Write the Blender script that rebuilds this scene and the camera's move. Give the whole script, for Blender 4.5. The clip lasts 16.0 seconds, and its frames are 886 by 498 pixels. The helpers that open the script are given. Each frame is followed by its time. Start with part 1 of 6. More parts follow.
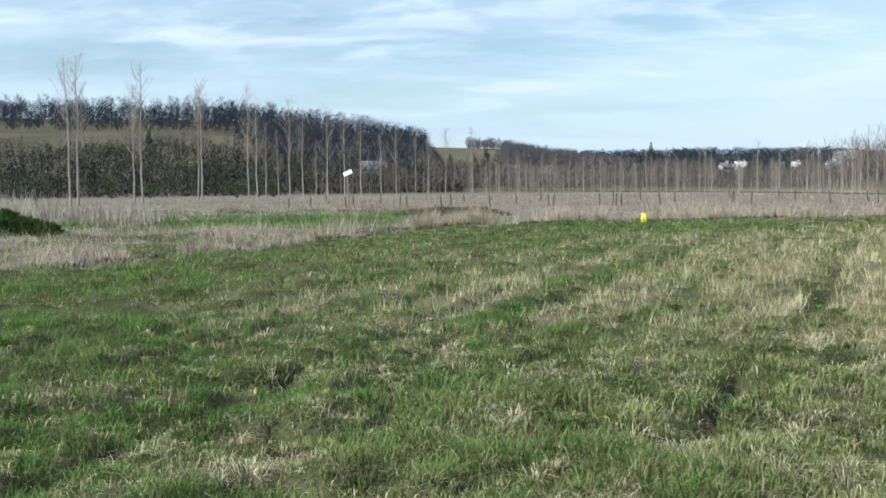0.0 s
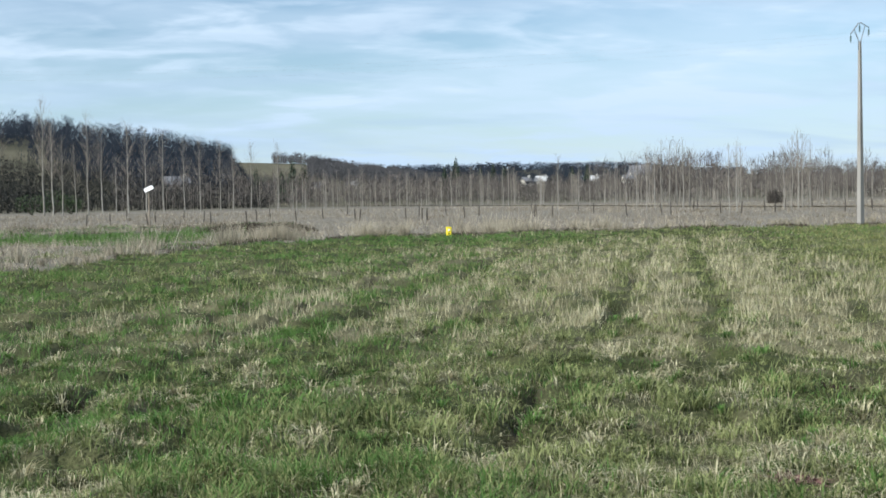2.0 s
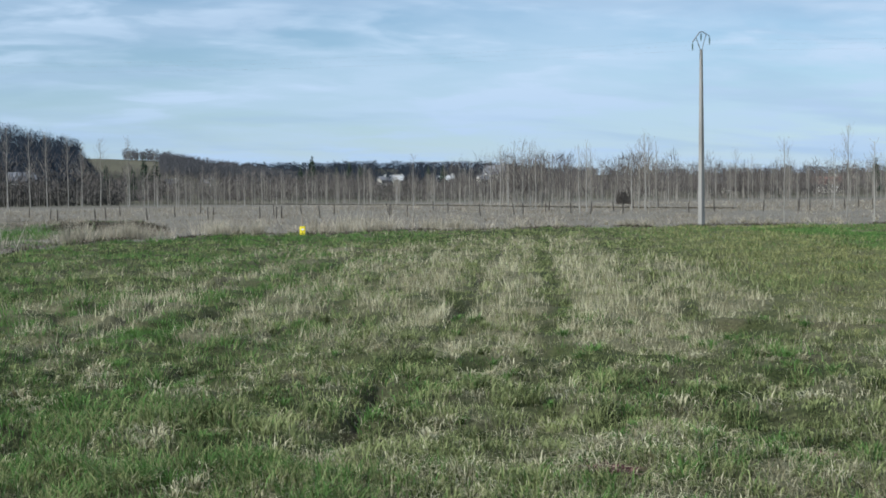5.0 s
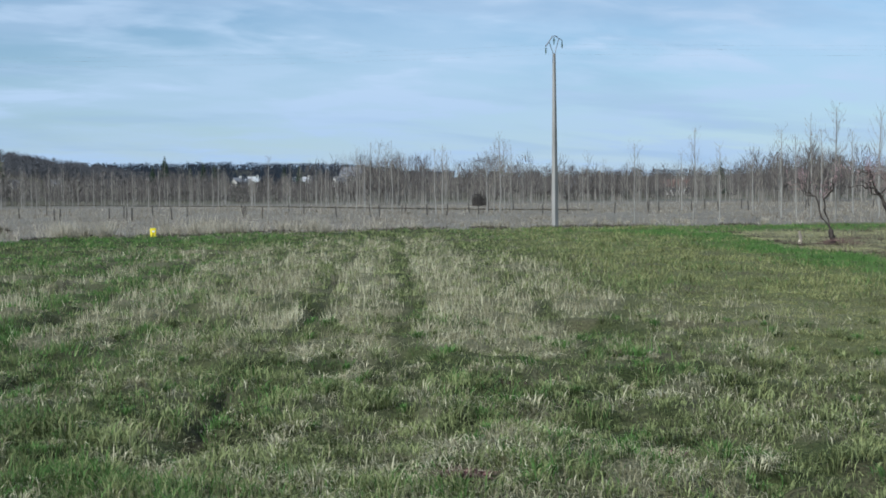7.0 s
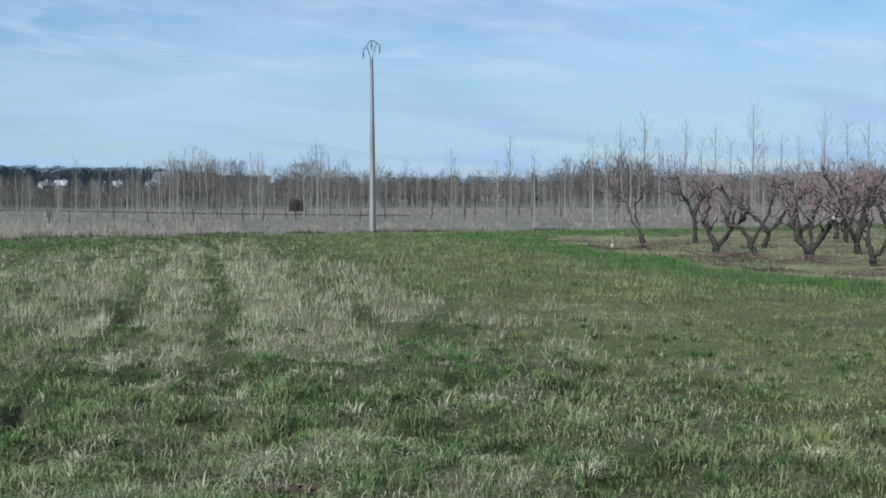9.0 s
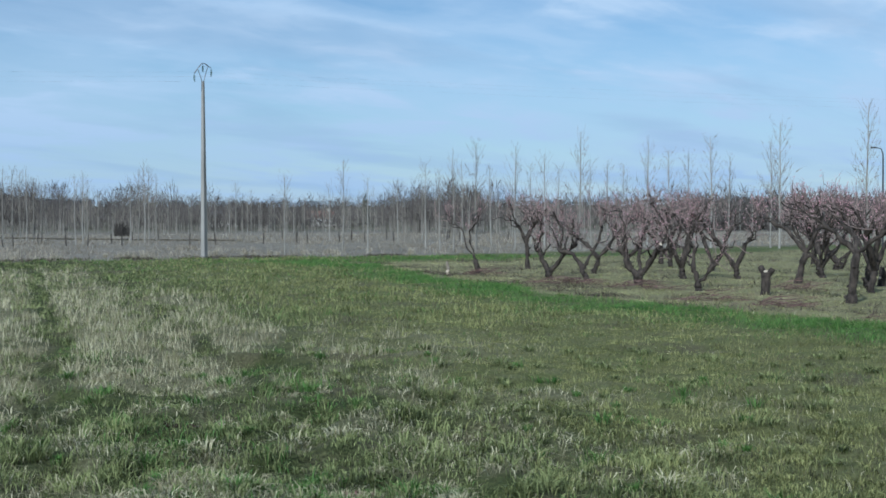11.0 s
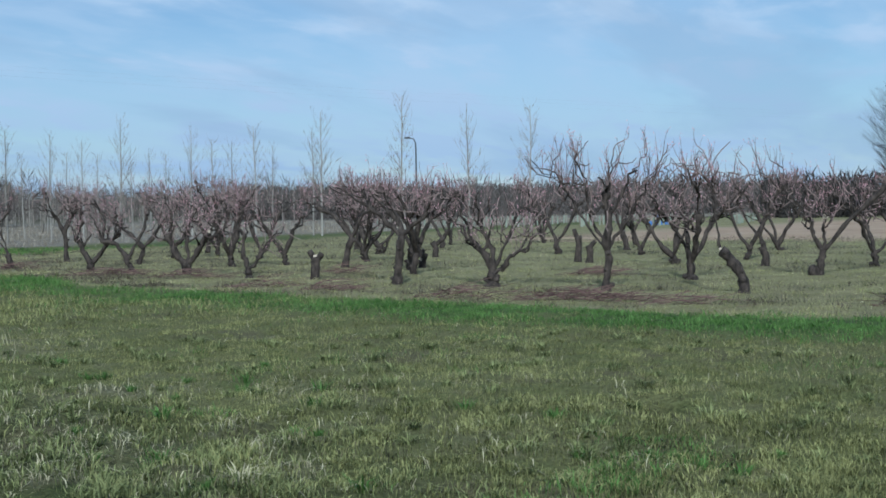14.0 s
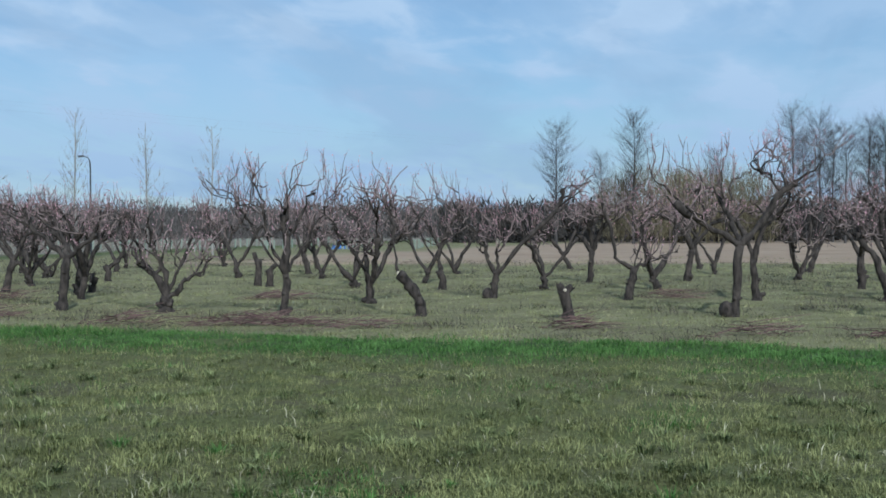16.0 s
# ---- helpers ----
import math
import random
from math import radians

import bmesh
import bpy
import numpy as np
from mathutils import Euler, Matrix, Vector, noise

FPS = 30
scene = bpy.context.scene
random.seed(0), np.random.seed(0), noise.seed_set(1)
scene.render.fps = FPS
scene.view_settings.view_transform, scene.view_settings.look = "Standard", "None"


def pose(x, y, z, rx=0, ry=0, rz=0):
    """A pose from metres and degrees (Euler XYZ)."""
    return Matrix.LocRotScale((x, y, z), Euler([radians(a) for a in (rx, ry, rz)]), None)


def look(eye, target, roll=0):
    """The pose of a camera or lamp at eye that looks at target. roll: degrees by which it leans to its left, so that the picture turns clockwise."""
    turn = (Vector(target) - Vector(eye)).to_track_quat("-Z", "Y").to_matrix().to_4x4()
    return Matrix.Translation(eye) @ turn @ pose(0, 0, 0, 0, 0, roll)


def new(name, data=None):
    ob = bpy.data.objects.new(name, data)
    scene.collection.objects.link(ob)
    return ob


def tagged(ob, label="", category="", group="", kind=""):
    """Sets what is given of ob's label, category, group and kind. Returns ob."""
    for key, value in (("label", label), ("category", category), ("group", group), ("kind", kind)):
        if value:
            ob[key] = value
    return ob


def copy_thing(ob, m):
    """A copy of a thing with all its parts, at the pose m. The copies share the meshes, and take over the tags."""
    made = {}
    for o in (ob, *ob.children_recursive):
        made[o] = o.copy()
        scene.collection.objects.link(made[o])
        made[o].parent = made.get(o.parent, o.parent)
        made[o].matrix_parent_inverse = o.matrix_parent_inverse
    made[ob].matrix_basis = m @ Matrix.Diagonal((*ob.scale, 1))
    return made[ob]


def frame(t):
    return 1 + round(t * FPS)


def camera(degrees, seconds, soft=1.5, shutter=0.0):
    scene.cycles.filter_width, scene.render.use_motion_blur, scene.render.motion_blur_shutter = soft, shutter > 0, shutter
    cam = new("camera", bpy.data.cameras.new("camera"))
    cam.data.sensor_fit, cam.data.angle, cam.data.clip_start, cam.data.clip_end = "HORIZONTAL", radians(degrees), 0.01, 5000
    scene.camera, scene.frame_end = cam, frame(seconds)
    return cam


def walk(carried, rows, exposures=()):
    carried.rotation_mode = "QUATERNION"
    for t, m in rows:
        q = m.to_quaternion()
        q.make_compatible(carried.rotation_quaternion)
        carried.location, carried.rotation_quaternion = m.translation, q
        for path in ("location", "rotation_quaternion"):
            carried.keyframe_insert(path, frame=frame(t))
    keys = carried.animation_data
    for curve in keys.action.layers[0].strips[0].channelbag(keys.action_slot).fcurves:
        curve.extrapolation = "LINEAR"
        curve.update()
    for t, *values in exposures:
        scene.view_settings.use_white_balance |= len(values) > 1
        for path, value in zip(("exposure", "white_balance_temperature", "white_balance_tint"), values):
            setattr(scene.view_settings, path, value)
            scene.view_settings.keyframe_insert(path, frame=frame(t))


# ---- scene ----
cam = camera(40.07, 16.0, soft=1.7)
PATH = [
    (0.0, pose(-0.003, -0.002, 1.611, 86.964, 0.762, -0.040)),
    (0.5, pose(0.013, 0.002, 1.615, 87.039, 0.850, -2.350)),
    (1.0, pose(0.034, 0.030, 1.613, 87.163, 1.006, -4.771)),
    (1.5, pose(0.044, 0.064, 1.612, 87.211, 1.188, -6.573)),
    (2.0, pose(0.063, 0.099, 1.609, 87.520, 1.120, -9.110)),
    (2.5, pose(0.082, 0.117, 1.608, 87.470, 1.350, -10.900)),
    (3.0, pose(0.101, 0.120, 1.607, 87.320, 1.280, -11.750)),
    (3.2, pose(0.114, 0.111, 1.611, 87.340, 1.220, -11.990)),
    (5.3, pose(0.113, -0.251, 1.657, 87.247, 0.534, -16.734)),
    (5.5, pose(0.121, -0.254, 1.659, 86.967, 0.396, -17.346)),
    (6.0, pose(0.147, -0.225, 1.651, 86.684, 0.532, -19.083)),
    (6.5, pose(0.184, -0.137, 1.641, 87.198, 0.590, -21.001)),
    (7.0, pose(0.217, -0.046, 1.632, 87.376, 0.593, -22.590)),
    (7.5, pose(0.252, 0.025, 1.615, 87.394, 0.848, -24.259)),
    (8.0, pose(0.284, 0.106, 1.599, 87.151, 1.608, -25.890)),
    (8.5, pose(0.335, 0.230, 1.587, 87.682, 0.561, -28.682)),
    (9.0, pose(0.367, 0.300, 1.580, 87.593, 0.300, -31.184)),
    (11.3, pose(0.253, 0.439, 1.628, 88.464, 0.217, -39.960)),
    (11.5, pose(0.269, 0.414, 1.620, 87.877, 0.057, -40.498)),
    (12.0, pose(0.367, 0.514, 1.604, 87.737, -0.530, -43.681)),
    (12.5, pose(0.445, 0.663, 1.587, 88.031, 1.250, -47.259)),
    (13.0, pose(0.487, 0.756, 1.566, 87.898, 0.554, -51.678)),
    (13.5, pose(0.587, 0.870, 1.537, 87.459, 0.797, -56.584)),
    (14.0, pose(0.675, 0.962, 1.512, 88.092, 0.967, -60.486)),
    (14.5, pose(0.768, 1.003, 1.500, 88.802, 0.980, -64.570)),
    (15.0, pose(0.948, 1.008, 1.490, 88.712, 0.854, -68.353)),
    (15.5, pose(1.055, 1.019, 1.482, 88.688, 0.692, -71.633)),
    (16.0, pose(1.171, 1.034, 1.485, 89.044, 0.430, -75.255)),
]
walk(cam, PATH, exposures=[(0.0, 0.40, 6080, 7.0), (3.0, 0.12, 5900, 6.0), (7.0, -0.14, 5480, 5.5), (12.0, -0.27, 5190, 3.2), (16.0, -0.36, 5180, 3.0)])

# ---- world, sun, exposure ----
SUN_YAW, SUN_UP = 116.0, 34.0
world = bpy.data.worlds.new("sky")
scene.world = world
world.use_nodes = True
wt = world.node_tree
wt.nodes.clear()


def wnode(kind, **props):
    n = wt.nodes.new(kind)
    for key, value in props.items():
        if key == "op":
            n.operation = value
    return n


w_sky = wnode("ShaderNodeTexSky")
w_sky.sky_type, w_sky.sun_disc = "NISHITA", False
w_sky.sun_elevation, w_sky.sun_rotation = radians(SUN_UP), radians(-SUN_YAW)
w_sky.air_density, w_sky.dust_density, w_sky.ozone_density = 1.0, 0.1, 1.6
w_coord = wnode("ShaderNodeTexCoord")
w_sep = wnode("ShaderNodeSeparateXYZ")
wt.links.new(w_coord.outputs["Generated"], w_sep.inputs[0])
w_up = wnode("ShaderNodeMath", op="MAXIMUM")
wt.links.new(w_sep.outputs["Z"], w_up.inputs[0])
w_up.inputs[1].default_value = 0.0
w_lift = wnode("ShaderNodeMath", op="ADD")
wt.links.new(w_up.outputs[0], w_lift.inputs[0])
w_lift.inputs[1].default_value = 0.15
w_px = wnode("ShaderNodeMath", op="DIVIDE")
wt.links.new(w_sep.outputs["X"], w_px.inputs[0])
wt.links.new(w_lift.outputs[0], w_px.inputs[1])
w_py = wnode("ShaderNodeMath", op="DIVIDE")
wt.links.new(w_sep.outputs["Y"], w_py.inputs[0])
wt.links.new(w_lift.outputs[0], w_py.inputs[1])
w_plane = wnode("ShaderNodeCombineXYZ")
wt.links.new(w_px.outputs[0], w_plane.inputs[0])
wt.links.new(w_py.outputs[0], w_plane.inputs[1])


def cloud_layer(scale, stretch, turn, low, high, detail, seed):
    m = wnode("ShaderNodeMapping")
    m.inputs["Rotation"].default_value = (0, 0, radians(turn))
    m.inputs["Scale"].default_value = (scale * stretch, scale, 1)
    m.inputs["Location"].default_value = (seed, seed * 0.7, seed * 1.3)
    wt.links.new(w_plane.outputs[0], m.inputs["Vector"])
    n = wnode("ShaderNodeTexNoise")
    n.inputs["Scale"].default_value = 1.0
    n.inputs["Detail"].default_value = detail
    n.inputs["Roughness"].default_value = 0.52
    n.inputs["Distortion"].default_value = 0.35
    wt.links.new(m.outputs[0], n.inputs["Vector"])
    r = wnode("ShaderNodeMapRange")
    r.interpolation_type = "SMOOTHSTEP"
    r.inputs["From Min"].default_value, r.inputs["From Max"].default_value = low, high
    wt.links.new(n.outputs["Fac"], r.inputs["Value"])
    return r.outputs["Result"]


def wmath(op, a, b):
    n = wnode("ShaderNodeMath", op=op)
    for i, v in enumerate((a, b)):
        if isinstance(v, (int, float)):
            n.inputs[i].default_value = v
        else:
            wt.links.new(v, n.inputs[i])
    return n.outputs[0]


def wmix(fac, a, b):
    n = wnode("ShaderNodeMix")
    n.data_type = "RGBA"
    for sock, v in ((n.inputs[0], fac), (n.inputs[6], a), (n.inputs[7], b)):
        if isinstance(v, tuple):
            sock.default_value = v
        elif isinstance(v, (int, float)):
            sock.default_value = v
        else:
            wt.links.new(v, sock)
    return n.outputs[2]


sheet = cloud_layer(0.8, 0.55, 30, 0.36, 0.56, 9, 3.1)
streak = cloud_layer(1.9, 0.60, 24, 0.44, 0.62, 10, 7.7)
ripple = cloud_layer(4.2, 0.70, 28, 0.42, 0.62, 10, 5.2)
shade = cloud_layer(1.7, 0.42, 22, 0.48, 0.64, 9, 12.4)
cover = wmath("ADD", wmath("MULTIPLY", sheet, 0.44), wmath("MULTIPLY", streak, 0.30))
cover = wmath("ADD", cover, wmath("MULTIPLY", wmath("MULTIPLY", ripple, wmath("ADD", wmath("MULTIPLY", streak, 0.6), 0.4)), 0.55))
sky_col = wmix(cover, w_sky.outputs[0], (7.2, 8.15, 9.25, 1))
sky_col = wmix(wmath("MULTIPLY", shade, 0.42), sky_col, (4.7, 5.85, 7.2, 1))
haze = wnode("ShaderNodeMapRange")
haze.interpolation_type = "SMOOTHSTEP"
haze.inputs["From Min"].default_value, haze.inputs["From Max"].default_value = 0.0, 0.16
haze.inputs["To Min"].default_value, haze.inputs["To Max"].default_value = 0.55, 0.0
wt.links.new(w_up.outputs[0], haze.inputs["Value"])
sky_col = wmix(haze.outputs["Result"], sky_col, (4.35, 5.75, 7.4, 1))
w_bg = wnode("ShaderNodeBackground")
w_bg.inputs["Strength"].default_value = 0.095
wt.links.new(sky_col, w_bg.inputs["Color"])
w_out = wnode("ShaderNodeOutputWorld")
wt.links.new(w_bg.outputs[0], w_out.inputs["Surface"])

sun = new("sun", bpy.data.lights.new("sun", "SUN"))
sun.data.energy, sun.data.angle, sun.data.color = 5.6, radians(0.8), (1.0, 0.94, 0.85)
sun_dir = Vector((-math.sin(radians(SUN_YAW)) * math.cos(radians(SUN_UP)), math.cos(radians(SUN_YAW)) * math.cos(radians(SUN_UP)), math.sin(radians(SUN_UP))))
sun.matrix_world = look(sun_dir * 300, (0, 0, 0))


# ---- materials ----
def material(name, low, high, scale=3.0, rough=0.9, fine=40.0, bump=0.3, island=0.0, rand=0.0, through_light=0.0, detail=5.0, metal=0.0, stretch=(1, 1, 1)):
    """Two colours mixed by coarse and fine noise, with relief; island and rand vary the brightness piece by piece."""
    m = bpy.data.materials.new(name)
    m.use_nodes = True
    nt = m.node_tree
    b = nt.nodes["Principled BSDF"]
    b.inputs["Roughness"].default_value = rough
    b.inputs["Metallic"].default_value = metal
    b.inputs["Specular IOR Level"].default_value = 0.08 if through_light else 0.25
    tc = nt.nodes.new("ShaderNodeTexCoord")
    geo = nt.nodes.new("ShaderNodeNewGeometry")
    mp = nt.nodes.new("ShaderNodeMapping")
    mp.inputs["Scale"].default_value = stretch
    nt.links.new(tc.outputs["Object"] if not island else geo.outputs["Position"], mp.inputs["Vector"])
    n1 = nt.nodes.new("ShaderNodeTexNoise")
    n1.inputs["Scale"].default_value, n1.inputs["Detail"].default_value = scale, detail
    n2 = nt.nodes.new("ShaderNodeTexNoise")
    n2.inputs["Scale"].default_value, n2.inputs["Detail"].default_value = fine, 3
    for n in (n1, n2):
        nt.links.new(mp.outputs[0], n.inputs["Vector"])
    mix = nt.nodes.new("ShaderNodeMath")
    mix.operation = "MULTIPLY_ADD"
    nt.links.new(n2.outputs["Fac"], mix.inputs[0])
    mix.inputs[1].default_value = 0.45
    add = nt.nodes.new("ShaderNodeMath")
    add.operation = "MULTIPLY_ADD"
    nt.links.new(n1.outputs["Fac"], add.inputs[0])
    add.inputs[1].default_value, add.inputs[2].default_value = 1.7, -0.62
    nt.links.new(add.outputs[0], mix.inputs[2])
    fac = mix.outputs[0]
    if island or rand:
        src = geo.outputs["Random Per Island"]
        if rand:
            info = nt.nodes.new("ShaderNodeObjectInfo")
            src = info.outputs["Random"]
        isl = nt.nodes.new("ShaderNodeMath")
        isl.operation = "MULTIPLY_ADD"
        nt.links.new(src, isl.inputs[0])
        isl.inputs[1].default_value = island or rand
        shift = nt.nodes.new("ShaderNodeMath")
        shift.operation = "SUBTRACT"
        nt.links.new(fac, shift.inputs[0])
        shift.inputs[1].default_value = 0.5 * (island or rand)
        nt.links.new(shift.outputs[0], isl.inputs[2])
        fac = isl.outputs[0]
    cm = nt.nodes.new("ShaderNodeMix")
    cm.data_type = "RGBA"
    nt.links.new(fac, cm.inputs[0])
    cm.inputs[6].default_value = (*low, 1)
    cm.inputs[7].default_value = (*high, 1)
    nt.links.new(cm.outputs[2], b.inputs["Base Color"])
    if bump:
        bp = nt.nodes.new("ShaderNodeBump")
        bp.inputs["Strength"].default_value = bump
        bp.inputs["Distance"].default_value = 0.02
        nt.links.new(n2.outputs["Fac"], bp.inputs["Height"])
        nt.links.new(bp.outputs[0], b.inputs["Normal"])
    if through_light:
        tr = nt.nodes.new("ShaderNodeBsdfTranslucent")
        nt.links.new(cm.outputs[2], tr.inputs["Color"])
        ms = nt.nodes.new("ShaderNodeMixShader")
        ms.inputs[0].default_value = through_light
        nt.links.new(b.outputs[0], ms.inputs[1])
        nt.links.new(tr.outputs[0], ms.inputs[2])
        nt.links.new(ms.outputs[0], nt.nodes["Material Output"].inputs["Surface"])
    return m


M_GRASS = material("grass_blade", (0.040, 0.055, 0.018), (0.350, 0.378, 0.160), 1.8, 0.7, 9.0, 0, island=0.8, through_light=0.3)
M_TURF = material("turf_blade", (0.064, 0.072, 0.024), (0.400, 0.400, 0.165), 0.9, 0.7, 7.0, 0, island=0.8, through_light=0.3)
M_ORCH = material("orchard_blade", (0.105, 0.103, 0.041), (0.560, 0.520, 0.268), 0.9, 0.75, 5.0, 0, island=0.8, through_light=0.25)
M_LUSH = material("lush_blade", (0.038, 0.086, 0.016), (0.180, 0.305, 0.086), 1.5, 0.65, 6.0, 0, island=0.7, through_light=0.35)
M_STRAW = material("straw_blade", (0.22, 0.195, 0.110), (0.60, 0.555, 0.370), 1.2, 0.8, 6.0, 0, island=0.9, through_light=0.25)
M_DRY = material("tall_dry_grass", (0.24, 0.205, 0.155), (0.56, 0.50, 0.39), 0.6, 0.85, 3.0, 0, island=0.9, through_light=0.2)
M_TUSS = material("bleached_tussock", (0.24, 0.212, 0.155), (0.56, 0.50, 0.385), 0.8, 0.85, 4.0, 0, island=0.8, through_light=0.25)
M_WEED = material("dead_weed", (0.085, 0.065, 0.045), (0.24, 0.195, 0.145), 0.3, 0.9, 5.0, 0, island=0.8)
M_REED = material("pale_reed", (0.20, 0.175, 0.145), (0.43, 0.395, 0.34), 0.4, 0.85, 6.0, 0, island=0.9, through_light=0.15)
M_BARK = material("peach_bark", (0.003, 0.0026, 0.0026), (0.098, 0.078, 0.064), 11.0, 0.95, 42.0, 1.0, stretch=(1, 1, 0.45))
M_SHOOT = material("peach_shoot", (0.065, 0.047, 0.043), (0.310, 0.230, 0.205), 5.0, 0.8, 40.0, 0, island=0.7)
M_BUD = material("peach_bud", (0.40, 0.19, 0.21), (0.72, 0.45, 0.49), 5.0, 0.8, 30.0, 0, island=0.8)
M_CUT = material("fresh_cut_wood", (0.38, 0.31, 0.22), (0.64, 0.56, 0.45), 14.0, 0.85, 70.0, 0.3)
M_PRUNE = material("pruned_twig", (0.042, 0.024, 0.021), (0.165, 0.100, 0.084), 4.0, 0.85, 30.0, 0, island=0.8)
M_POPLAR = material("poplar_bark", (0.165, 0.153, 0.130), (0.345, 0.325, 0.285), 1.5, 0.9, 12.0, 0.4, rand=0.5)
M_PTWIG = material("poplar_twig", (0.125, 0.107, 0.090), (0.30, 0.262, 0.215), 0.8, 0.9, 8.0, 0, island=0.7)
M_WOODS = material("far_bare_wood", (0.050, 0.044, 0.040), (0.140, 0.123, 0.110), 0.03, 0.95, 1.0, 0, island=0.55)
# bluish tint of distance haze is put into this hill wood colour
M_HILLW_HAZE = material("hill_wood_haze_tint", (0.011, 0.016, 0.025), (0.035, 0.044, 0.060), 0.012, 0.95, 0.5, 0, island=0.5)
M_ALDER = material("alder_twig", (0.028, 0.025, 0.024), (0.090, 0.079, 0.071), 0.8, 0.9, 8.0, 0, island=0.8)
M_EVERG = material("evergreen_needle", (0.010, 0.020, 0.012), (0.035, 0.055, 0.028), 0.5, 0.85, 5.0, 0, island=0.8)
M_BUSH = material("bush_leaf", (0.015, 0.030, 0.012), (0.050, 0.075, 0.028), 0.8, 0.8, 6.0, 0, island=0.8)
M_CONC = material("pole_concrete", (0.20, 0.188, 0.170), (0.35, 0.332, 0.305), 1.2, 0.9, 30.0, 0.35, stretch=(1, 1, 0.3))
M_STEEL = material("galvanised_steel", (0.22, 0.23, 0.24), (0.38, 0.39, 0.40), 6.0, 0.5, 40.0, 0.1, metal=0.6)
M_GLASS = material("insulator_glass", (0.06, 0.10, 0.09), (0.14, 0.20, 0.18), 5.0, 0.15, 30.0, 0)
M_WIRE = material("aluminium_wire", (0.26, 0.27, 0.28), (0.40, 0.41, 0.42), 3.0, 0.55, 20.0, 0, metal=0.5)
M_YELLOW = material("yellow_paint", (0.70, 0.55, 0.02), (0.86, 0.72, 0.04), 6.0, 0.5, 40.0, 0.05)
M_WHITE = material("white_paint", (0.68, 0.68, 0.66), (0.84, 0.84, 0.82), 2.0, 0.5, 20.0, 0.05)
M_DARK = material("dark_paint", (0.02, 0.02, 0.022), (0.06, 0.06, 0.06), 4.0, 0.6, 30.0, 0.1)
M_POST = material("weathered_wood", (0.16, 0.13, 0.10), (0.36, 0.31, 0.25), 5.0, 0.9, 40.0, 0.4, stretch=(1, 1, 0.2))
M_RENDER = material("house_render", (0.46, 0.43, 0.37), (0.62, 0.59, 0.53), 0.6, 0.9, 8.0, 0.2, rand=0.3)
M_TILE = material("roof_tile", (0.15, 0.080, 0.062), (0.30, 0.17, 0.13), 0.8, 0.85, 6.0, 0.5)
M_SLATE = material("roof_slate", (0.10, 0.10, 0.11), (0.24, 0.24, 0.25), 0.8, 0.7, 6.0, 0.5)
M_PANE = material("window_glass", (0.03, 0.035, 0.04), (0.08, 0.09, 0.10), 1.0, 0.1, 8.0, 0)
M_GUARD = material("tree_guard_plastic", (0.15, 0.18, 0.135), (0.30, 0.33, 0.265), 3.0, 0.6, 20.0, 0, rand=0.6)
M_BLUE = material("blue_tarpaulin", (0.04, 0.10, 0.26), (0.09, 0.19, 0.40), 3.0, 0.5, 20.0, 0.3)
M_RUBBER = material("tyre_rubber", (0.015, 0.015, 0.016), (0.035, 0.035, 0.036), 8.0, 0.8, 40.0, 0.2)
M_BRAMBLE = material("dead_bramble", (0.030, 0.026, 0.018), (0.135, 0.108, 0.078), 0.5, 0.9, 5.0, 0, island=0.8)
M_WILLOW = material("willow_twig", (0.10, 0.085, 0.048), (0.24, 0.20, 0.12), 0.8, 0.9, 8.0, 0, island=0.8)
M_MEADOW = material("matted_meadow", (0.155, 0.130, 0.095), (0.36, 0.315, 0.235), 0.5, 0.9, 3.0, 0, island=0.8, through_light=0.15)
M_SCRUB = material("scrub_twig", (0.013, 0.014, 0.013), (0.038, 0.037, 0.032), 0.03, 0.95, 1.0, 0, island=0.45)
M_FARTRUNK = material("far_pale_trunk", (0.14, 0.125, 0.105), (0.30, 0.275, 0.235), 0.2, 0.9, 4.0, 0, island=0.8)
M_REDWEED = material("red_weed", (0.045, 0.022, 0.020), (0.20, 0.105, 0.095), 6.0, 0.85, 20.0, 0, island=0.9)
M_HEDGE = material("hedge_twig", (0.022, 0.020, 0.018), (0.080, 0.070, 0.061), 0.1, 0.95, 2.0, 0, island=0.7)
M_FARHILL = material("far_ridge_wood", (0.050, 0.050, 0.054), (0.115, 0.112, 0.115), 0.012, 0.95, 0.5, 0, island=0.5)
M_THICKET = material("thicket_leaf", (0.020, 0.040, 0.012), (0.085, 0.135, 0.040), 1.2, 0.7, 6.0, 0, island=0.8, through_light=0.2)
M_OLDPOST = material("old_dark_wood", (0.035, 0.030, 0.026), (0.110, 0.095, 0.080), 5.0, 0.9, 40.0, 0.4, stretch=(1, 1, 0.2))
M_SHADY = material("shady_twig", (0.04, 0.036, 0.031), (0.095, 0.083, 0.072), 0.5, 0.95, 3.0, 0, island=0.6)
M_PALEROOF = material("pale_sheet_roof", (0.52, 0.52, 0.51), (0.70, 0.70, 0.69), 1.0, 0.6, 8.0, 0.1)
# thatch, its low colour darkened to paint the shade between tufts
M_SHADE_THATCH = material("shade_darkened_thatch", (0.024, 0.024, 0.011), (0.180, 0.168, 0.088), 1.6, 0.9, 8.0, 0, island=0.9)


# ---- helpers for meshes ----
def mesh_from(name, verts, faces, mat, smooth=False):
    me = bpy.data.meshes.new(name)
    me.from_pydata(verts, [], faces)
    me.materials.append(mat)
    if smooth:
        me.shade_smooth()
    return me


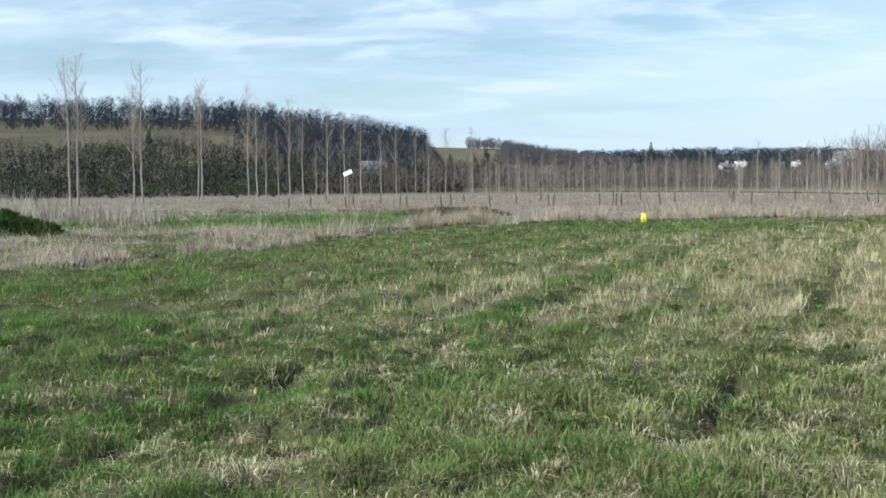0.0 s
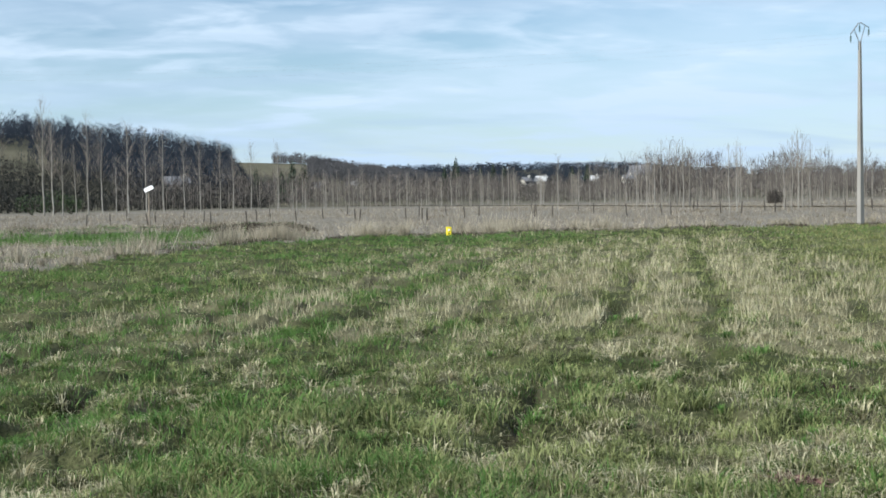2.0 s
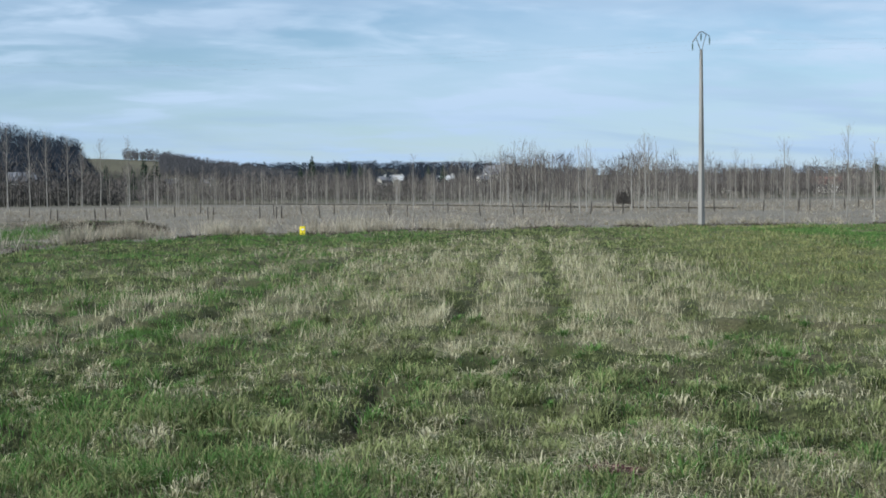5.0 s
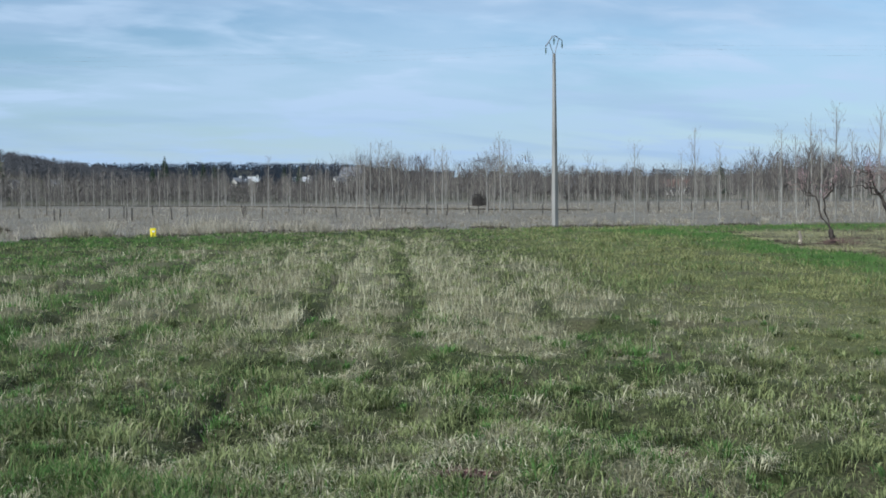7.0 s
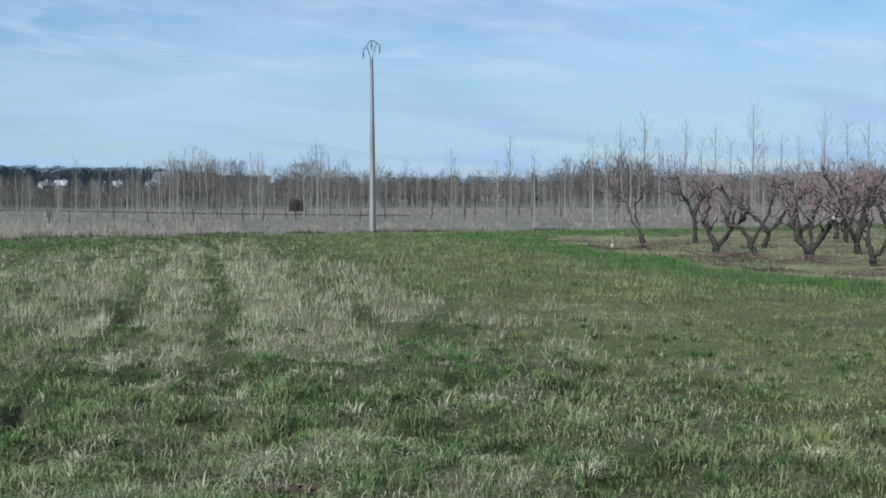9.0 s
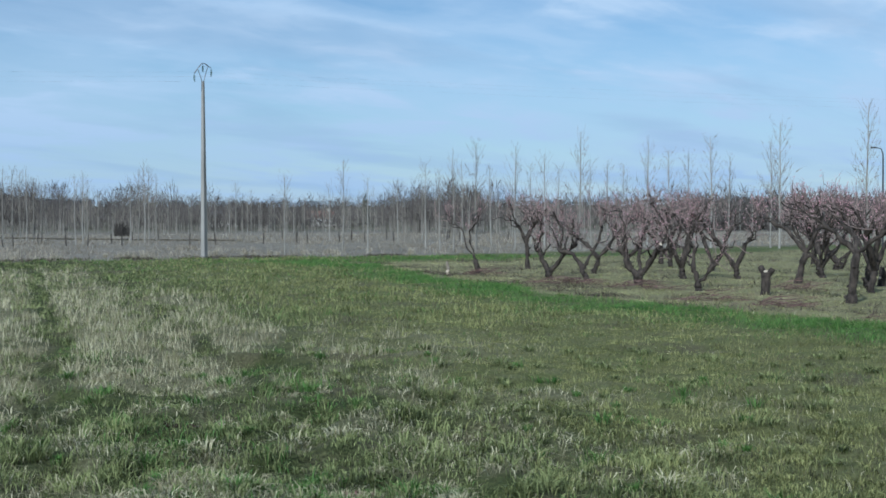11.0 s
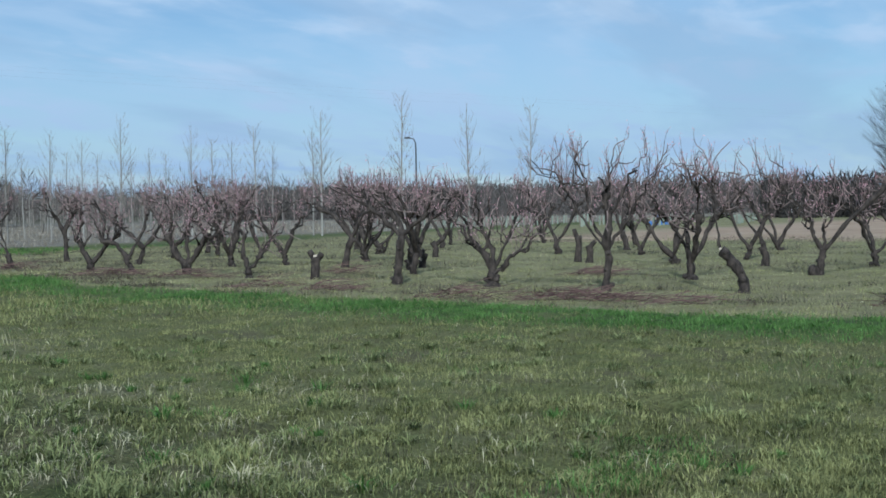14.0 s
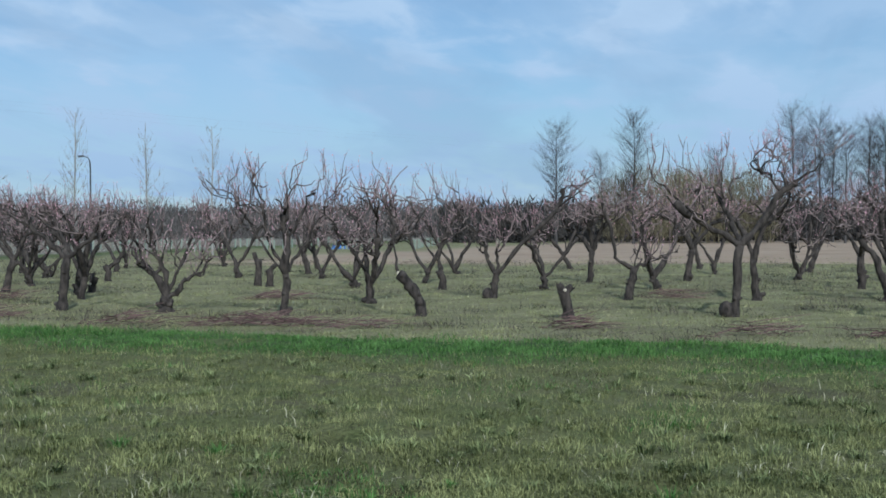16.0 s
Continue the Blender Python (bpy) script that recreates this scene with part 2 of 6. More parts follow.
def part(name, vf, mat, parent, label="", smooth=False):
    """Links verts and faces as one mesh under a thing or a part."""
    ob = new(name, mesh_from(name, vf[0], vf[1], mat, smooth))
    ob.parent = parent
    if label:
        tagged(ob, label)
    return ob


def empty(name, x, y, z=0.0, turn=0.0):
    ob = new(name)
    ob.matrix_basis = pose(x, y, z, 0, 0, turn)
    return ob


def tube(vf, pts, rads, sides=5, cap=True):
    """A tapered tube along a polyline, appended to vf."""
    V, F = vf
    start = len(V)
    n = len(pts)
    for i in range(n):
        p = pts[i]
        d = (pts[min(i + 1, n - 1)] - pts[max(i - 1, 0)])
        if d.length < 1e-9:
            d = Vector((0, 0, 1))
        d.normalize()
        ref = Vector((1, 0, 0)) if abs(d.x) < 0.8 else Vector((0, 1, 0))
        a = d.cross(ref).normalized()
        b = d.cross(a)
        for k in range(sides):
            w = 2 * math.pi * k / sides
            V.append(p + (a * math.cos(w) + b * math.sin(w)) * rads[i])
    for i in range(n - 1):
        for k in range(sides):
            k2 = (k + 1) % sides
            F.append((start + i * sides + k, start + i * sides + k2, start + (i + 1) * sides + k2, start + (i + 1) * sides + k))
    if cap:
        F.append(tuple(start + (n - 1) * sides + k for k in range(sides)))
    return vf


def box(vf, x0, y0, z0, x1, y1, z1, bevel=0.0):
    """A box with chamfered vertical edges, appended to vf."""
    V, F = vf
    s = len(V)
    if bevel <= 0:
        V.extend(Vector(p) for p in ((x0, y0, z0), (x1, y0, z0), (x1, y1, z0), (x0, y1, z0), (x0, y0, z1), (x1, y0, z1), (x1, y1, z1), (x0, y1, z1)))
        F.extend(tuple(s + i for i in f) for f in ((3, 2, 1, 0), (4, 5, 6, 7), (0, 1, 5, 4), (1, 2, 6, 5), (2, 3, 7, 6), (3, 0, 4, 7)))
        return vf
    b = bevel
    ring = ((x0 + b, y0), (x1 - b, y0), (x1, y0 + b), (x1, y1 - b), (x1 - b, y1), (x0 + b, y1), (x0, y1 - b), (x0, y0 + b))
    for z in (z0, z1):
        V.extend(Vector((px, py, z)) for px, py in ring)
    F.append(tuple(s + i for i in range(7, -1, -1)))
    F.append(tuple(s + 8 + i for i in range(8)))
    for i in range(8):
        j = (i + 1) % 8
        F.append((s + i, s + j, s + 8 + j, s + 8 + i))
    return vf


def lathe(vf, profile, sides=12, at=(0, 0, 0)):
    """A turned shape from (radius, height) pairs, appended to vf."""
    V, F = vf
    s = len(V)
    for r, z in profile:
        for k in range(sides):
            w = 2 * math.pi * k / sides
            V.append(Vector((at[0] + r * math.cos(w), at[1] + r * math.sin(w), at[2] + z)))
    for i in range(len(profile) - 1):
        for k in range(sides):
            k2 = (k + 1) % sides
            F.append((s + i * sides + k, s + i * sides + k2, s + (i + 1) * sides + k2, s + (i + 1) * sides + k))
    F.append(tuple(s + (len(profile) - 1) * sides + k for k in range(sides)))
    return vf


def strips(name, verts, tri, mat):
    """One mesh from numpy verts (n, 3) and triangles (m, 3)."""
    me = bpy.data.meshes.new(name)
    me.vertices.add(len(verts))
    me.vertices.foreach_set("co", np.ascontiguousarray(verts, dtype=np.float32).ravel())
    me.loops.add(len(tri) * 3)
    me.loops.foreach_set("vertex_index", np.ascontiguousarray(tri, dtype=np.int32).ravel())
    me.polygons.add(len(tri))
    me.polygons.foreach_set("loop_start", np.arange(0, len(tri) * 3, 3, dtype=np.int32))
    me.materials.append(mat)
    me.update(calc_edges=True)
    return new(name, me)


# ---- the lie of the land ----
def vnoise(x, y, size, seed):
    """Smooth value noise in 0..1 for arrays."""
    gx, gy = x / size + seed * 17.3, y / size + seed * 9.1
    ix, iy = np.floor(gx).astype(np.int64), np.floor(gy).astype(np.int64)
    fx, fy = gx - ix, gy - iy
    fx, fy = fx * fx * (3 - 2 * fx), fy * fy * (3 - 2 * fy)

    def h(a, b):
        v = np.sin(a * 127.1 + b * 311.7 + seed * 74.7) * 43758.5453
        return v - np.floor(v)
    return (h(ix, iy) * (1 - fx) + h(ix + 1, iy) * fx) * (1 - fy) + (h(ix, iy + 1) * (1 - fx) + h(ix + 1, iy + 1) * fx) * fy


def sstep(v, a, b):
    k = np.clip((v - a) / (b - a), 0, 1)
    return k * k * (3 - 2 * k)


def across(x, y):
    """Metres to the side of the mowing stripes, which run 20 degrees off."""
    return 0.938 * x - 0.345 * y


def along(x, y):
    return 0.345 * x + 0.938 * y


def meadow_edge(x):
    """Where the mown field ends and the tall dry grass begins."""
    return np.interp(x, (-60, -25, -14, -10, -7, -5, -3.5, -1.6, 0, 5, 8, 17, 24, 30, 34, 45, 60), (14, 19, 21, 23.5, 26.5, 30, 35, 41.5, 46, 49.5, 50, 50.5, 50, 49, 47.5, 47, 47))


def orchard_edge(y):
    return np.interp(y, (-60, -0.3, 5, 8.5, 12.4, 15, 20, 23.3, 34, 38), (16.2, 16.6, 16.7, 17.1, 17.5, 18.2, 19.6, 21, 25.5, 27.5))


# straw stripes: from and to across, from and to along, strength
STRAW_STRIPES = ((-0.88, 0.13, 11.5, 42, 1.0), (0.52, 2.1, 12.5, 42, 1.0), (2.35, 3.6, 16.5, 29, 0.9), (-2.65, -1.20, 13.5, 42, 0.9), (-4.1, -2.9, 13, 38, 0.7), (-6.1, -4.9, 12, 38, 0.7), (-8.0, -6.9, 13, 36, 0.6), (-9.9, -8.9, 14, 34, 0.55), (-11.8, -10.7, 15, 32, 0.5), (3.6, 6.2, 14.5, 17.5, 0.45), (-1.6, 1.2, 6.0, 9.6, 0.25))
# wheel ruts: place across, drift along, width, start, depth
RUTS = ((-1.06, 0.014, 0.068, 7.6, 1.0), (0.20, 0.018, 0.102, 10.5, 0.35), (-2.95, 0.025, 0.075, 9.0, 0.7), (-4.10, -0.022, 0.088, 10.5, 0.95), (-4.80, -0.085, 0.102, 4.5, 1.1), (-6.6, 0.020, 0.088, 6.0, 0.85), (-8.6, 0.03, 0.109, 6.0, 0.7), (-10.4, 0.03, 0.102, 6.0, 0.6), (-12.3, 0.03, 0.109, 6.0, 0.6), (-14.4, 0.03, 0.109, 6.0, 0.5), (2.2, 0.0, 0.082, 14.0, 0.4))
# hollows in the turf, sunk and coloured dark for their shade: x, y, radius
HOLLOWS = ((1.25, 7.25, 0.16), (2.33, 9.15, 0.13), (-2.0, 8.4, 0.18), (-1.4, 9.7, 0.16), (0.2, 8.6, 0.11), (-0.9, 7.3, 0.14), (3.6, 7.5, 0.10), (4.6, 7.9, 0.10), (2.5, 6.35, 0.11), (-3.0, 10.5, 0.16), (1.0, 11.5, 0.14), (7.4, 6.2, 0.18), (4.55, 7.8, 0.12), (6.0, 7.2, 0.10), (9.3, 4.0, 0.14), (8.2, 1.6, 0.12))


def zones(x, y):
    """dry: tall meadow; orch: orchard ground; lush: bright green; straw: straw among the green; plough: bare soil; rut: wheel ruts."""
    wob = (vnoise(x, y, 3.0, 2) - 0.5) * 3.0 + (vnoise(x, y, 0.9, 3) - 0.5) * 1.2
    dry = sstep(y + wob - meadow_edge(x), -0.8, 0.8)
    gap = sstep(vnoise(x, y, 5.0, 5), 0.26, 0.46) * sstep(x, -48, -38) * (1 - sstep(x + wob, -5, 1)) * sstep(y + 1.5 * wob, 47, 52) * (1 - sstep(y + wob, 74, 84))
    dry = dry * (1 - 0.95 * gap)
    dry = dry * (1 - 0.85 * sstep(vnoise(x, y, 1.5, 6), 0.5, 0.66) * (1 - sstep(x, -4, 2)) * (1 - sstep(y, 52, 60)))
    oe = orchard_edge(y)
    orch = sstep(x + 0.35 * wob - oe, -0.35, 0.35) * (1 - sstep(y + wob, 37, 42))
    lush = sstep(x + 0.6 * wob - (oe - 2.0), -1.7, 0.9) * (0.45 + 0.55 * sstep(vnoise(x, y, 1.3, 9), 0.25, 0.6)) * (1 - orch) * (1 - sstep(y, 40, 48))
    lush = np.maximum(lush, 0.9 * gap)
    s, u = across(x, y), along(x, y)
    sw = s + (vnoise(x, y, 2.2, 8) - 0.5) * 0.5
    straw = np.zeros_like(x)
    for a, b, u0, u1, k in STRAW_STRIPES:
        straw = np.maximum(straw, k * sstep(sw, a - 0.12, a + 0.15) * (1 - sstep(sw, b - 0.15, b + 0.15)) * sstep(u + wob, u0 - 1.5, u0 + 1.5) * (1 - sstep(u + wob, u1 - 3, u1 + 3)))
    straw = straw * (0.22 + 0.85 * sstep(vnoise(x, y, 0.6, 11), 0.25, 0.6)) + 0.55 * sstep(vnoise(x, y, 0.45, 13), 0.62, 0.80) * (1 - 0.5 * sstep(s, 4, 6)) + 0.34 * sstep(vnoise(x, y, 1.4, 12), 0.50, 0.75)
    straw = np.clip(straw, 0, 1) * (1 - 0.9 * lush) * (1 - 0.75 * sstep(s, 4.5, 7.5)) * (1 - 0.5 * sstep(-s, 6, 10))
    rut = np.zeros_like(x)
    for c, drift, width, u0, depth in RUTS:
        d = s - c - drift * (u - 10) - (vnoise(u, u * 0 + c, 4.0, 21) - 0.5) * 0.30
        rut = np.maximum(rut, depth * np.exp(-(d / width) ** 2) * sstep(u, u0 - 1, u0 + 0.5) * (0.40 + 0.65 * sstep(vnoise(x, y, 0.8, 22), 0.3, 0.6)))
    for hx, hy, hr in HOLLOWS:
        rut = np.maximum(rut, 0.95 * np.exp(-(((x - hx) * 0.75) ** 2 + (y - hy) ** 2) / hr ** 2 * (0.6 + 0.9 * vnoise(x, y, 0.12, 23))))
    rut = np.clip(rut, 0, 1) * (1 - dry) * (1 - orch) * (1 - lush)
    turf = sstep(s + 0.3 * wob, 2.5, 5.5)
    bare = sstep(vnoise(x, y, 1.2, 69) + 0.5 * (vnoise(x, y, 0.3, 70) - 0.5), 0.66, 0.92) * 0.75 * sstep(s, 0.5, 3) * (1 - lush) * (1 - orch) * (1 - dry)
    plough = sstep(x + 1.5 * wob, 49, 52) * (1 - sstep(y + 0.12 * x + wob, 31, 37)) * (1 - sstep(x, 150, 156))
    return dict(dry=dry, orch=orch, lush=lush, straw=straw, rut=rut, plough=plough, turf=turf, bare=bare)


def hill(x, y):
    """Height of the hills, by bearing and distance."""
    r = np.hypot(x, y)
    az = np.degrees(np.arctan2(-x, y))
    first = np.interp(az, (-3.0, -0.6, 0.6, 3, 6, 10, 25, 60, 90), (0, 2, 21, 27, 32, 37, 41, 37, 0)) * np.clip((r - 260) / 380, 0, 1) ** 1.3
    second = np.interp(az, (-12, -7.5, -5, -2.5, 0, 3, 20), (0, 15, 21, 28, 30, 30, 30)) * sstep(r, 560, 930)
    rim = np.interp(az, (-180, -120, -95, -60, -30, -21.5, -18, -12, -6, 20, 60, 120, 180), (18, 20, 22, 24, 22, 24, 34, 37, 36, 30, 30, 20, 18)) * sstep(r, 1000, 1700)
    rise = np.interp(az, (-60, -45, -2, 4), (0, 1, 1, 0)) * 5.0 * sstep(r, 290, 470)
    return np.maximum(np.maximum(np.maximum(first, second), rim), rise) + 2.0 * sstep(r, 300, 600) * (vnoise(x, y, 90, 31) - 0.5)


def channels(x, y):
    """Narrow winding gaps between the tussocks."""
    return np.exp(-((vnoise(x, y, 0.75, 44) - 0.5) / 0.055) ** 2) * sstep(vnoise(x, y, 1.9, 45), 0.42, 0.6)


def gaps(x, y):
    """Small bare places between the tufts."""
    return sstep(vnoise(x, y, 0.17, 46), 0.50, 0.68) * sstep(vnoise(x, y, 1.1, 47), 0.15, 0.5)


def height(x, y, zn=None):
    zn = zn or zones(x, y)
    r = np.hypot(x, y)
    near = (1 - sstep(r, 60, 90)) * (0.25 + 0.75 * sstep(r, 2.5, 5.0))
    lumps = sstep(vnoise(x, y, 0.42, 41), 0.3, 0.7) * 0.09 - 0.045 + (vnoise(x, y, 1.6, 42) - 0.5) * 0.07 + (vnoise(x, y, 0.20, 43) - 0.5) * 0.05
    lumps = lumps * (1 - 0.7 * zn["turf"]) - 0.08 * channels(x, y) * (1 - zn["lush"]) * (1 - 0.8 * zn["turf"])
    return near * (lumps * (1 - 0.5 * zn["orch"]) - 0.14 * zn["rut"] + 0.06 * zn["straw"] * 0.3) + hill(x, y)


def height_at(x, y):
    return float(height(np.array([float(x)]), np.array([float(y)]))[0])


# ---- ground: one sheet to the horizon ----
az_list = np.concatenate([np.arange(-105, 34, 0.42), np.arange(34, 255, 4.0)])
r_list = np.concatenate([[0.04], np.arange(0.25, 4.5, 0.25), np.arange(4.5, 20, 0.13), np.arange(20, 60, 0.5), np.geomspace(60, 3600, 64)])
AZ, RR = np.meshgrid(np.radians(az_list), r_list, indexing="ij")
GX, GY = -RR * np.sin(AZ), RR * np.cos(AZ)
gx, gy = GX.ravel(), GY.ravel()
gz = zones(gx, gy)
gverts = np.stack([gx, gy, height(gx, gy, gz)], 1)
na, nr = len(az_list), len(r_list)
ia, ir = np.meshgrid(np.arange(na), np.arange(nr - 1), indexing="ij")
v00 = ia * nr + ir
v10 = ((ia + 1) % na) * nr + ir
quads = np.stack([v00, v00 + 1, v10 + 1, v10], -1).reshape(-1, 4)
inner = np.arange(na) * nr
fan = np.stack([np.full(na - 2, inner[0]), inner[1:-1], inner[2:]], 1)
gtri = np.concatenate([quads[:, [0, 2, 1]], quads[:, [0, 3, 2]], fan])


def ground_material():
    m = bpy.data.materials.new("field_ground")
    m.use_nodes = True
    nt = m.node_tree
    b = nt.nodes["Principled BSDF"]
    b.inputs["Roughness"].default_value = 0.95
    b.inputs["Specular IOR Level"].default_value = 0.1
    geo = nt.nodes.new("ShaderNodeNewGeometry")

    def noise_of(scale, detail=4):
        n = nt.nodes.new("ShaderNodeTexNoise")
        n.inputs["Scale"].default_value, n.inputs["Detail"].default_value = scale, detail
        nt.links.new(geo.outputs["Position"], n.inputs["Vector"])
        r = nt.nodes.new("ShaderNodeMapRange")
        r.inputs["From Min"].default_value, r.inputs["From Max"].default_value = 0.3, 0.7
        nt.links.new(n.outputs["Fac"], r.inputs["Value"])
        return r.outputs["Result"]

    def mix(fac, a, c):
        n = nt.nodes.new("ShaderNodeMix")
        n.data_type = "RGBA"
        for sock, v in ((n.inputs[0], fac), (n.inputs[6], a), (n.inputs[7], c)):
            if isinstance(v, tuple):
                sock.default_value = (*v, 1)
            elif isinstance(v, (int, float)):
                sock.default_value = v
            else:
                nt.links.new(v, sock)
        return n.outputs[2]

    def zone(name):
        n = nt.nodes.new("ShaderNodeAttribute")
        n.attribute_name = name
        return n.outputs["Fac"]

    big, mid, fine, far = noise_of(0.25), noise_of(2.2), noise_of(28, 6), noise_of(0.02, 6)
    tuffet = noise_of(0.75, 5)
    half = nt.nodes.new("ShaderNodeMath")
    half.operation = "MULTIPLY"
    half.inputs[1].default_value = 0.6
    nt.links.new(tuffet, half.inputs[0])
    tuffet = half.outputs[0]
    # base green kept very dark: shade between the tufts put into the soil colour
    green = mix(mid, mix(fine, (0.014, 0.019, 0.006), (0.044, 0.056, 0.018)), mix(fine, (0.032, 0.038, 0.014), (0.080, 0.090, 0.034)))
    green = mix(zone("turf"), green, mix(mid, mix(fine, (0.054, 0.062, 0.020), (0.130, 0.144, 0.050)), mix(fine, (0.080, 0.076, 0.032), (0.165, 0.160, 0.072))))
    col = mix(zone("straw"), green, mix(fine, (0.09, 0.083, 0.045), (0.20, 0.185, 0.112)))
    col = mix(zone("bare"), col, mix(fine, (0.055, 0.049, 0.026), (0.130, 0.115, 0.066)))
    col = mix(zone("lush"), col, mix(fine, (0.036, 0.056, 0.018), (0.085, 0.120, 0.040)))
    col = mix(zone("orch"), col, mix(tuffet, mix(mid, mix(fine, (0.138, 0.143, 0.055), (0.268, 0.264, 0.115)), mix(fine, (0.208, 0.188, 0.100), (0.338, 0.306, 0.180))), mix(fine, (0.055, 0.046, 0.030), (0.125, 0.108, 0.066))))
    col = mix(zone("dry"), col, mix(mid, mix(fine, (0.085, 0.075, 0.060), (0.17, 0.150, 0.122)), mix(big, (0.19, 0.17, 0.14), (0.27, 0.245, 0.20))))
    col = mix(zone("plough"), col, mix(big, (0.28, 0.200, 0.137), (0.37, 0.280, 0.198)))
    # shade down in the ruts and hollows is painted as near-black soil
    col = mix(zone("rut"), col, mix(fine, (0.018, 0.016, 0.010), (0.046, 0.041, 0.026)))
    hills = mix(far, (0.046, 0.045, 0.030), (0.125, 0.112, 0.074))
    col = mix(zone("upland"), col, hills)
    nt.links.new(col, b.inputs["Base Color"])
    bp = nt.nodes.new("ShaderNodeBump")
    bp.inputs["Strength"].default_value, bp.inputs["Distance"].default_value = 0.7, 0.03
    nt.links.new(fine, bp.inputs["Height"])
    nt.links.new(bp.outputs[0], b.inputs["Normal"])
    return m


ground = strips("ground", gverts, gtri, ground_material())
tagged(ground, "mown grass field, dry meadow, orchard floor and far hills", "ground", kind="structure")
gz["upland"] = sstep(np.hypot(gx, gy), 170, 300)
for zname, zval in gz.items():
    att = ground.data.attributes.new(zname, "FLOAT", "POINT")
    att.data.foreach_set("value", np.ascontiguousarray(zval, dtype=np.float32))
ground.data.shade_smooth()


# ---- grass of the field ----
rng = np.random.default_rng(7)


def scatter(n, r0, r1, fall, a0=-104.0, a1=30.0):
    """n places whose density falls with distance as r to the minus fall."""
    k = 2 - fall
    u = rng.random(n)
    r = (r0 ** k + u * (r1 ** k - r0 ** k)) ** (1 / k)
    a = np.radians(a0 + (a1 - a0) * rng.random(n))
    return -r * np.sin(a), r * np.cos(a), r


def clumps(n, each, size, r0, r1, fall):
    """Places in tufts, with the way in which each blade leans outwards."""
    cx, cy, r = scatter(n // each, r0, r1, fall)
    cx, cy, r = (np.repeat(v, each) for v in (cx, cy, r))
    s = np.repeat(size * (0.5 + rng.random(n // each)), each)
    ox, oy = rng.normal(0, 1, len(cx)) * s, rng.normal(0, 1, len(cx)) * s
    grow = (r / 7) ** 0.35
    return cx + ox * grow, cy + oy * grow, r, np.arctan2(oy, ox) + rng.normal(0, 0.7, len(cx))


def blades(name, x, y, h, w, lean, mat, label, category, way=None, z=None, bend=0.6, far=18.0):
    """Bent blades, two triangles each and one farther than far, as one piece of stuff."""
    n = len(x)
    z = height(x, y) if z is None else z
    la = rng.random(n) * 2 * math.pi if way is None else way
    a = rng.random(n) * 2 * math.pi if way is None else la + math.pi / 2 + rng.normal(0, 0.6, n)
    ln = lean * (0.3 + rng.random(n)) * h
    dx, dy = np.cos(la) * ln, np.sin(la) * ln
    sx, sy = np.cos(a) * w * 0.5, np.sin(a) * w * 0.5
    v = np.empty((n, 4, 3))
    v[:, 0] = np.stack([x, y, z - 0.02], 1)
    mx, my, mz = x + dx * (1 - bend) * 0.6, y + dy * (1 - bend) * 0.6, z + h * 0.5
    v[:, 1] = np.stack([mx + sx, my + sy, mz], 1)
    v[:, 2] = np.stack([mx - sx, my - sy, mz], 1)
    v[:, 3] = np.stack([x + dx, y + dy, z + h * np.maximum(0.35, 1 - 0.35 * (ln / h) ** 2)], 1)
    single = np.hypot(x, y) > far
    v[single, 1] = v[single, 0] + np.stack([sx, sy, sx * 0], 1)[single]
    v[single, 2] = v[single, 0] - np.stack([sx, sy, sx * 0], 1)[single]
    base = np.arange(n)[:, None] * 4
    tri = np.concatenate([(base + np.array([[0, 1, 2]]))[~single], base + np.array([[2, 1, 3]])])
    ob = strips(name, v.reshape(-1, 3), tri, mat)
    return tagged(ob, label, category, kind="stuff")


def tuft(x, y):
    return 0.55 + 0.95 * sstep(vnoise(x, y, 0.35, 51), 0.3, 0.75) * (0.5 + vnoise(x, y, 1.5, 52))


x, y, r, way = clumps(660000, 24, 0.048, 5.2, 62, 2.35)
zn = zones(x, y)
side = across(x, y)
keep = rng.random(len(x)) < (1 - zn["dry"]) * (1 - 0.6 * zn["orch"]) * (1 - 0.70 * zn["rut"]) * (1 - 0.35 * zn["straw"]) * (1 - 0.75 * channels(x, y) * (1 - 0.8 * zn["turf"])) * (1 - 0.4 * zn["bare"]) * (1 - 0.88 * gaps(x, y) * (1 - zn["lush"]))
spots = sstep(vnoise(x, y, 0.9, 61), 0.66, 0.82) * (1 - zn["straw"]) * (1 - zn["orch"])
fresh = 0.85 * sstep(-side, 1.0, 6.0) * (0.40 + sstep(vnoise(x, y, 1.3, 62), 0.35, 0.65)) + 0.14 * sstep(vnoise(x, y, 1.1, 64), 0.45, 0.7) * (1 - sstep(r, 9, 13)) * (1 - sstep(side, 3, 5))
green = rng.random(len(x)) < np.clip(zn["lush"] + 0.4 * spots + fresh, 0, 1)
hgt = (0.038 + 0.070 * rng.random(len(x))) * (tuft(x, y) + (0.58 - tuft(x, y)) * 0.75 * zn["turf"]) * (1 + 0.25 * green) * (1 + 2.2 * sstep(r, 44, 48) * (x < 0))
wid = 0.0062 * (r / 6) ** 0.75 * (0.7 + 0.6 * rng.random(len(x))) * (1 - 0.25 * zn["turf"])
turf = rng.random(len(x)) < sstep(side, 2.5, 5.5)
for sel, nm, mt, lb in ((keep & ~green & ~turf, "grass", M_GRASS, "short olive-green meadow grass in uneven tufts"), (keep & ~green & turf, "turf", M_TURF, "close olive-green turf of the field"), (keep & green, "lush_grass", M_LUSH, "fresh bright green grass in tufts")):
    blades(nm, x[sel], y[sel], hgt[sel], wid[sel], 1.0, mt, lb, "grass", way[sel], far=10.5)

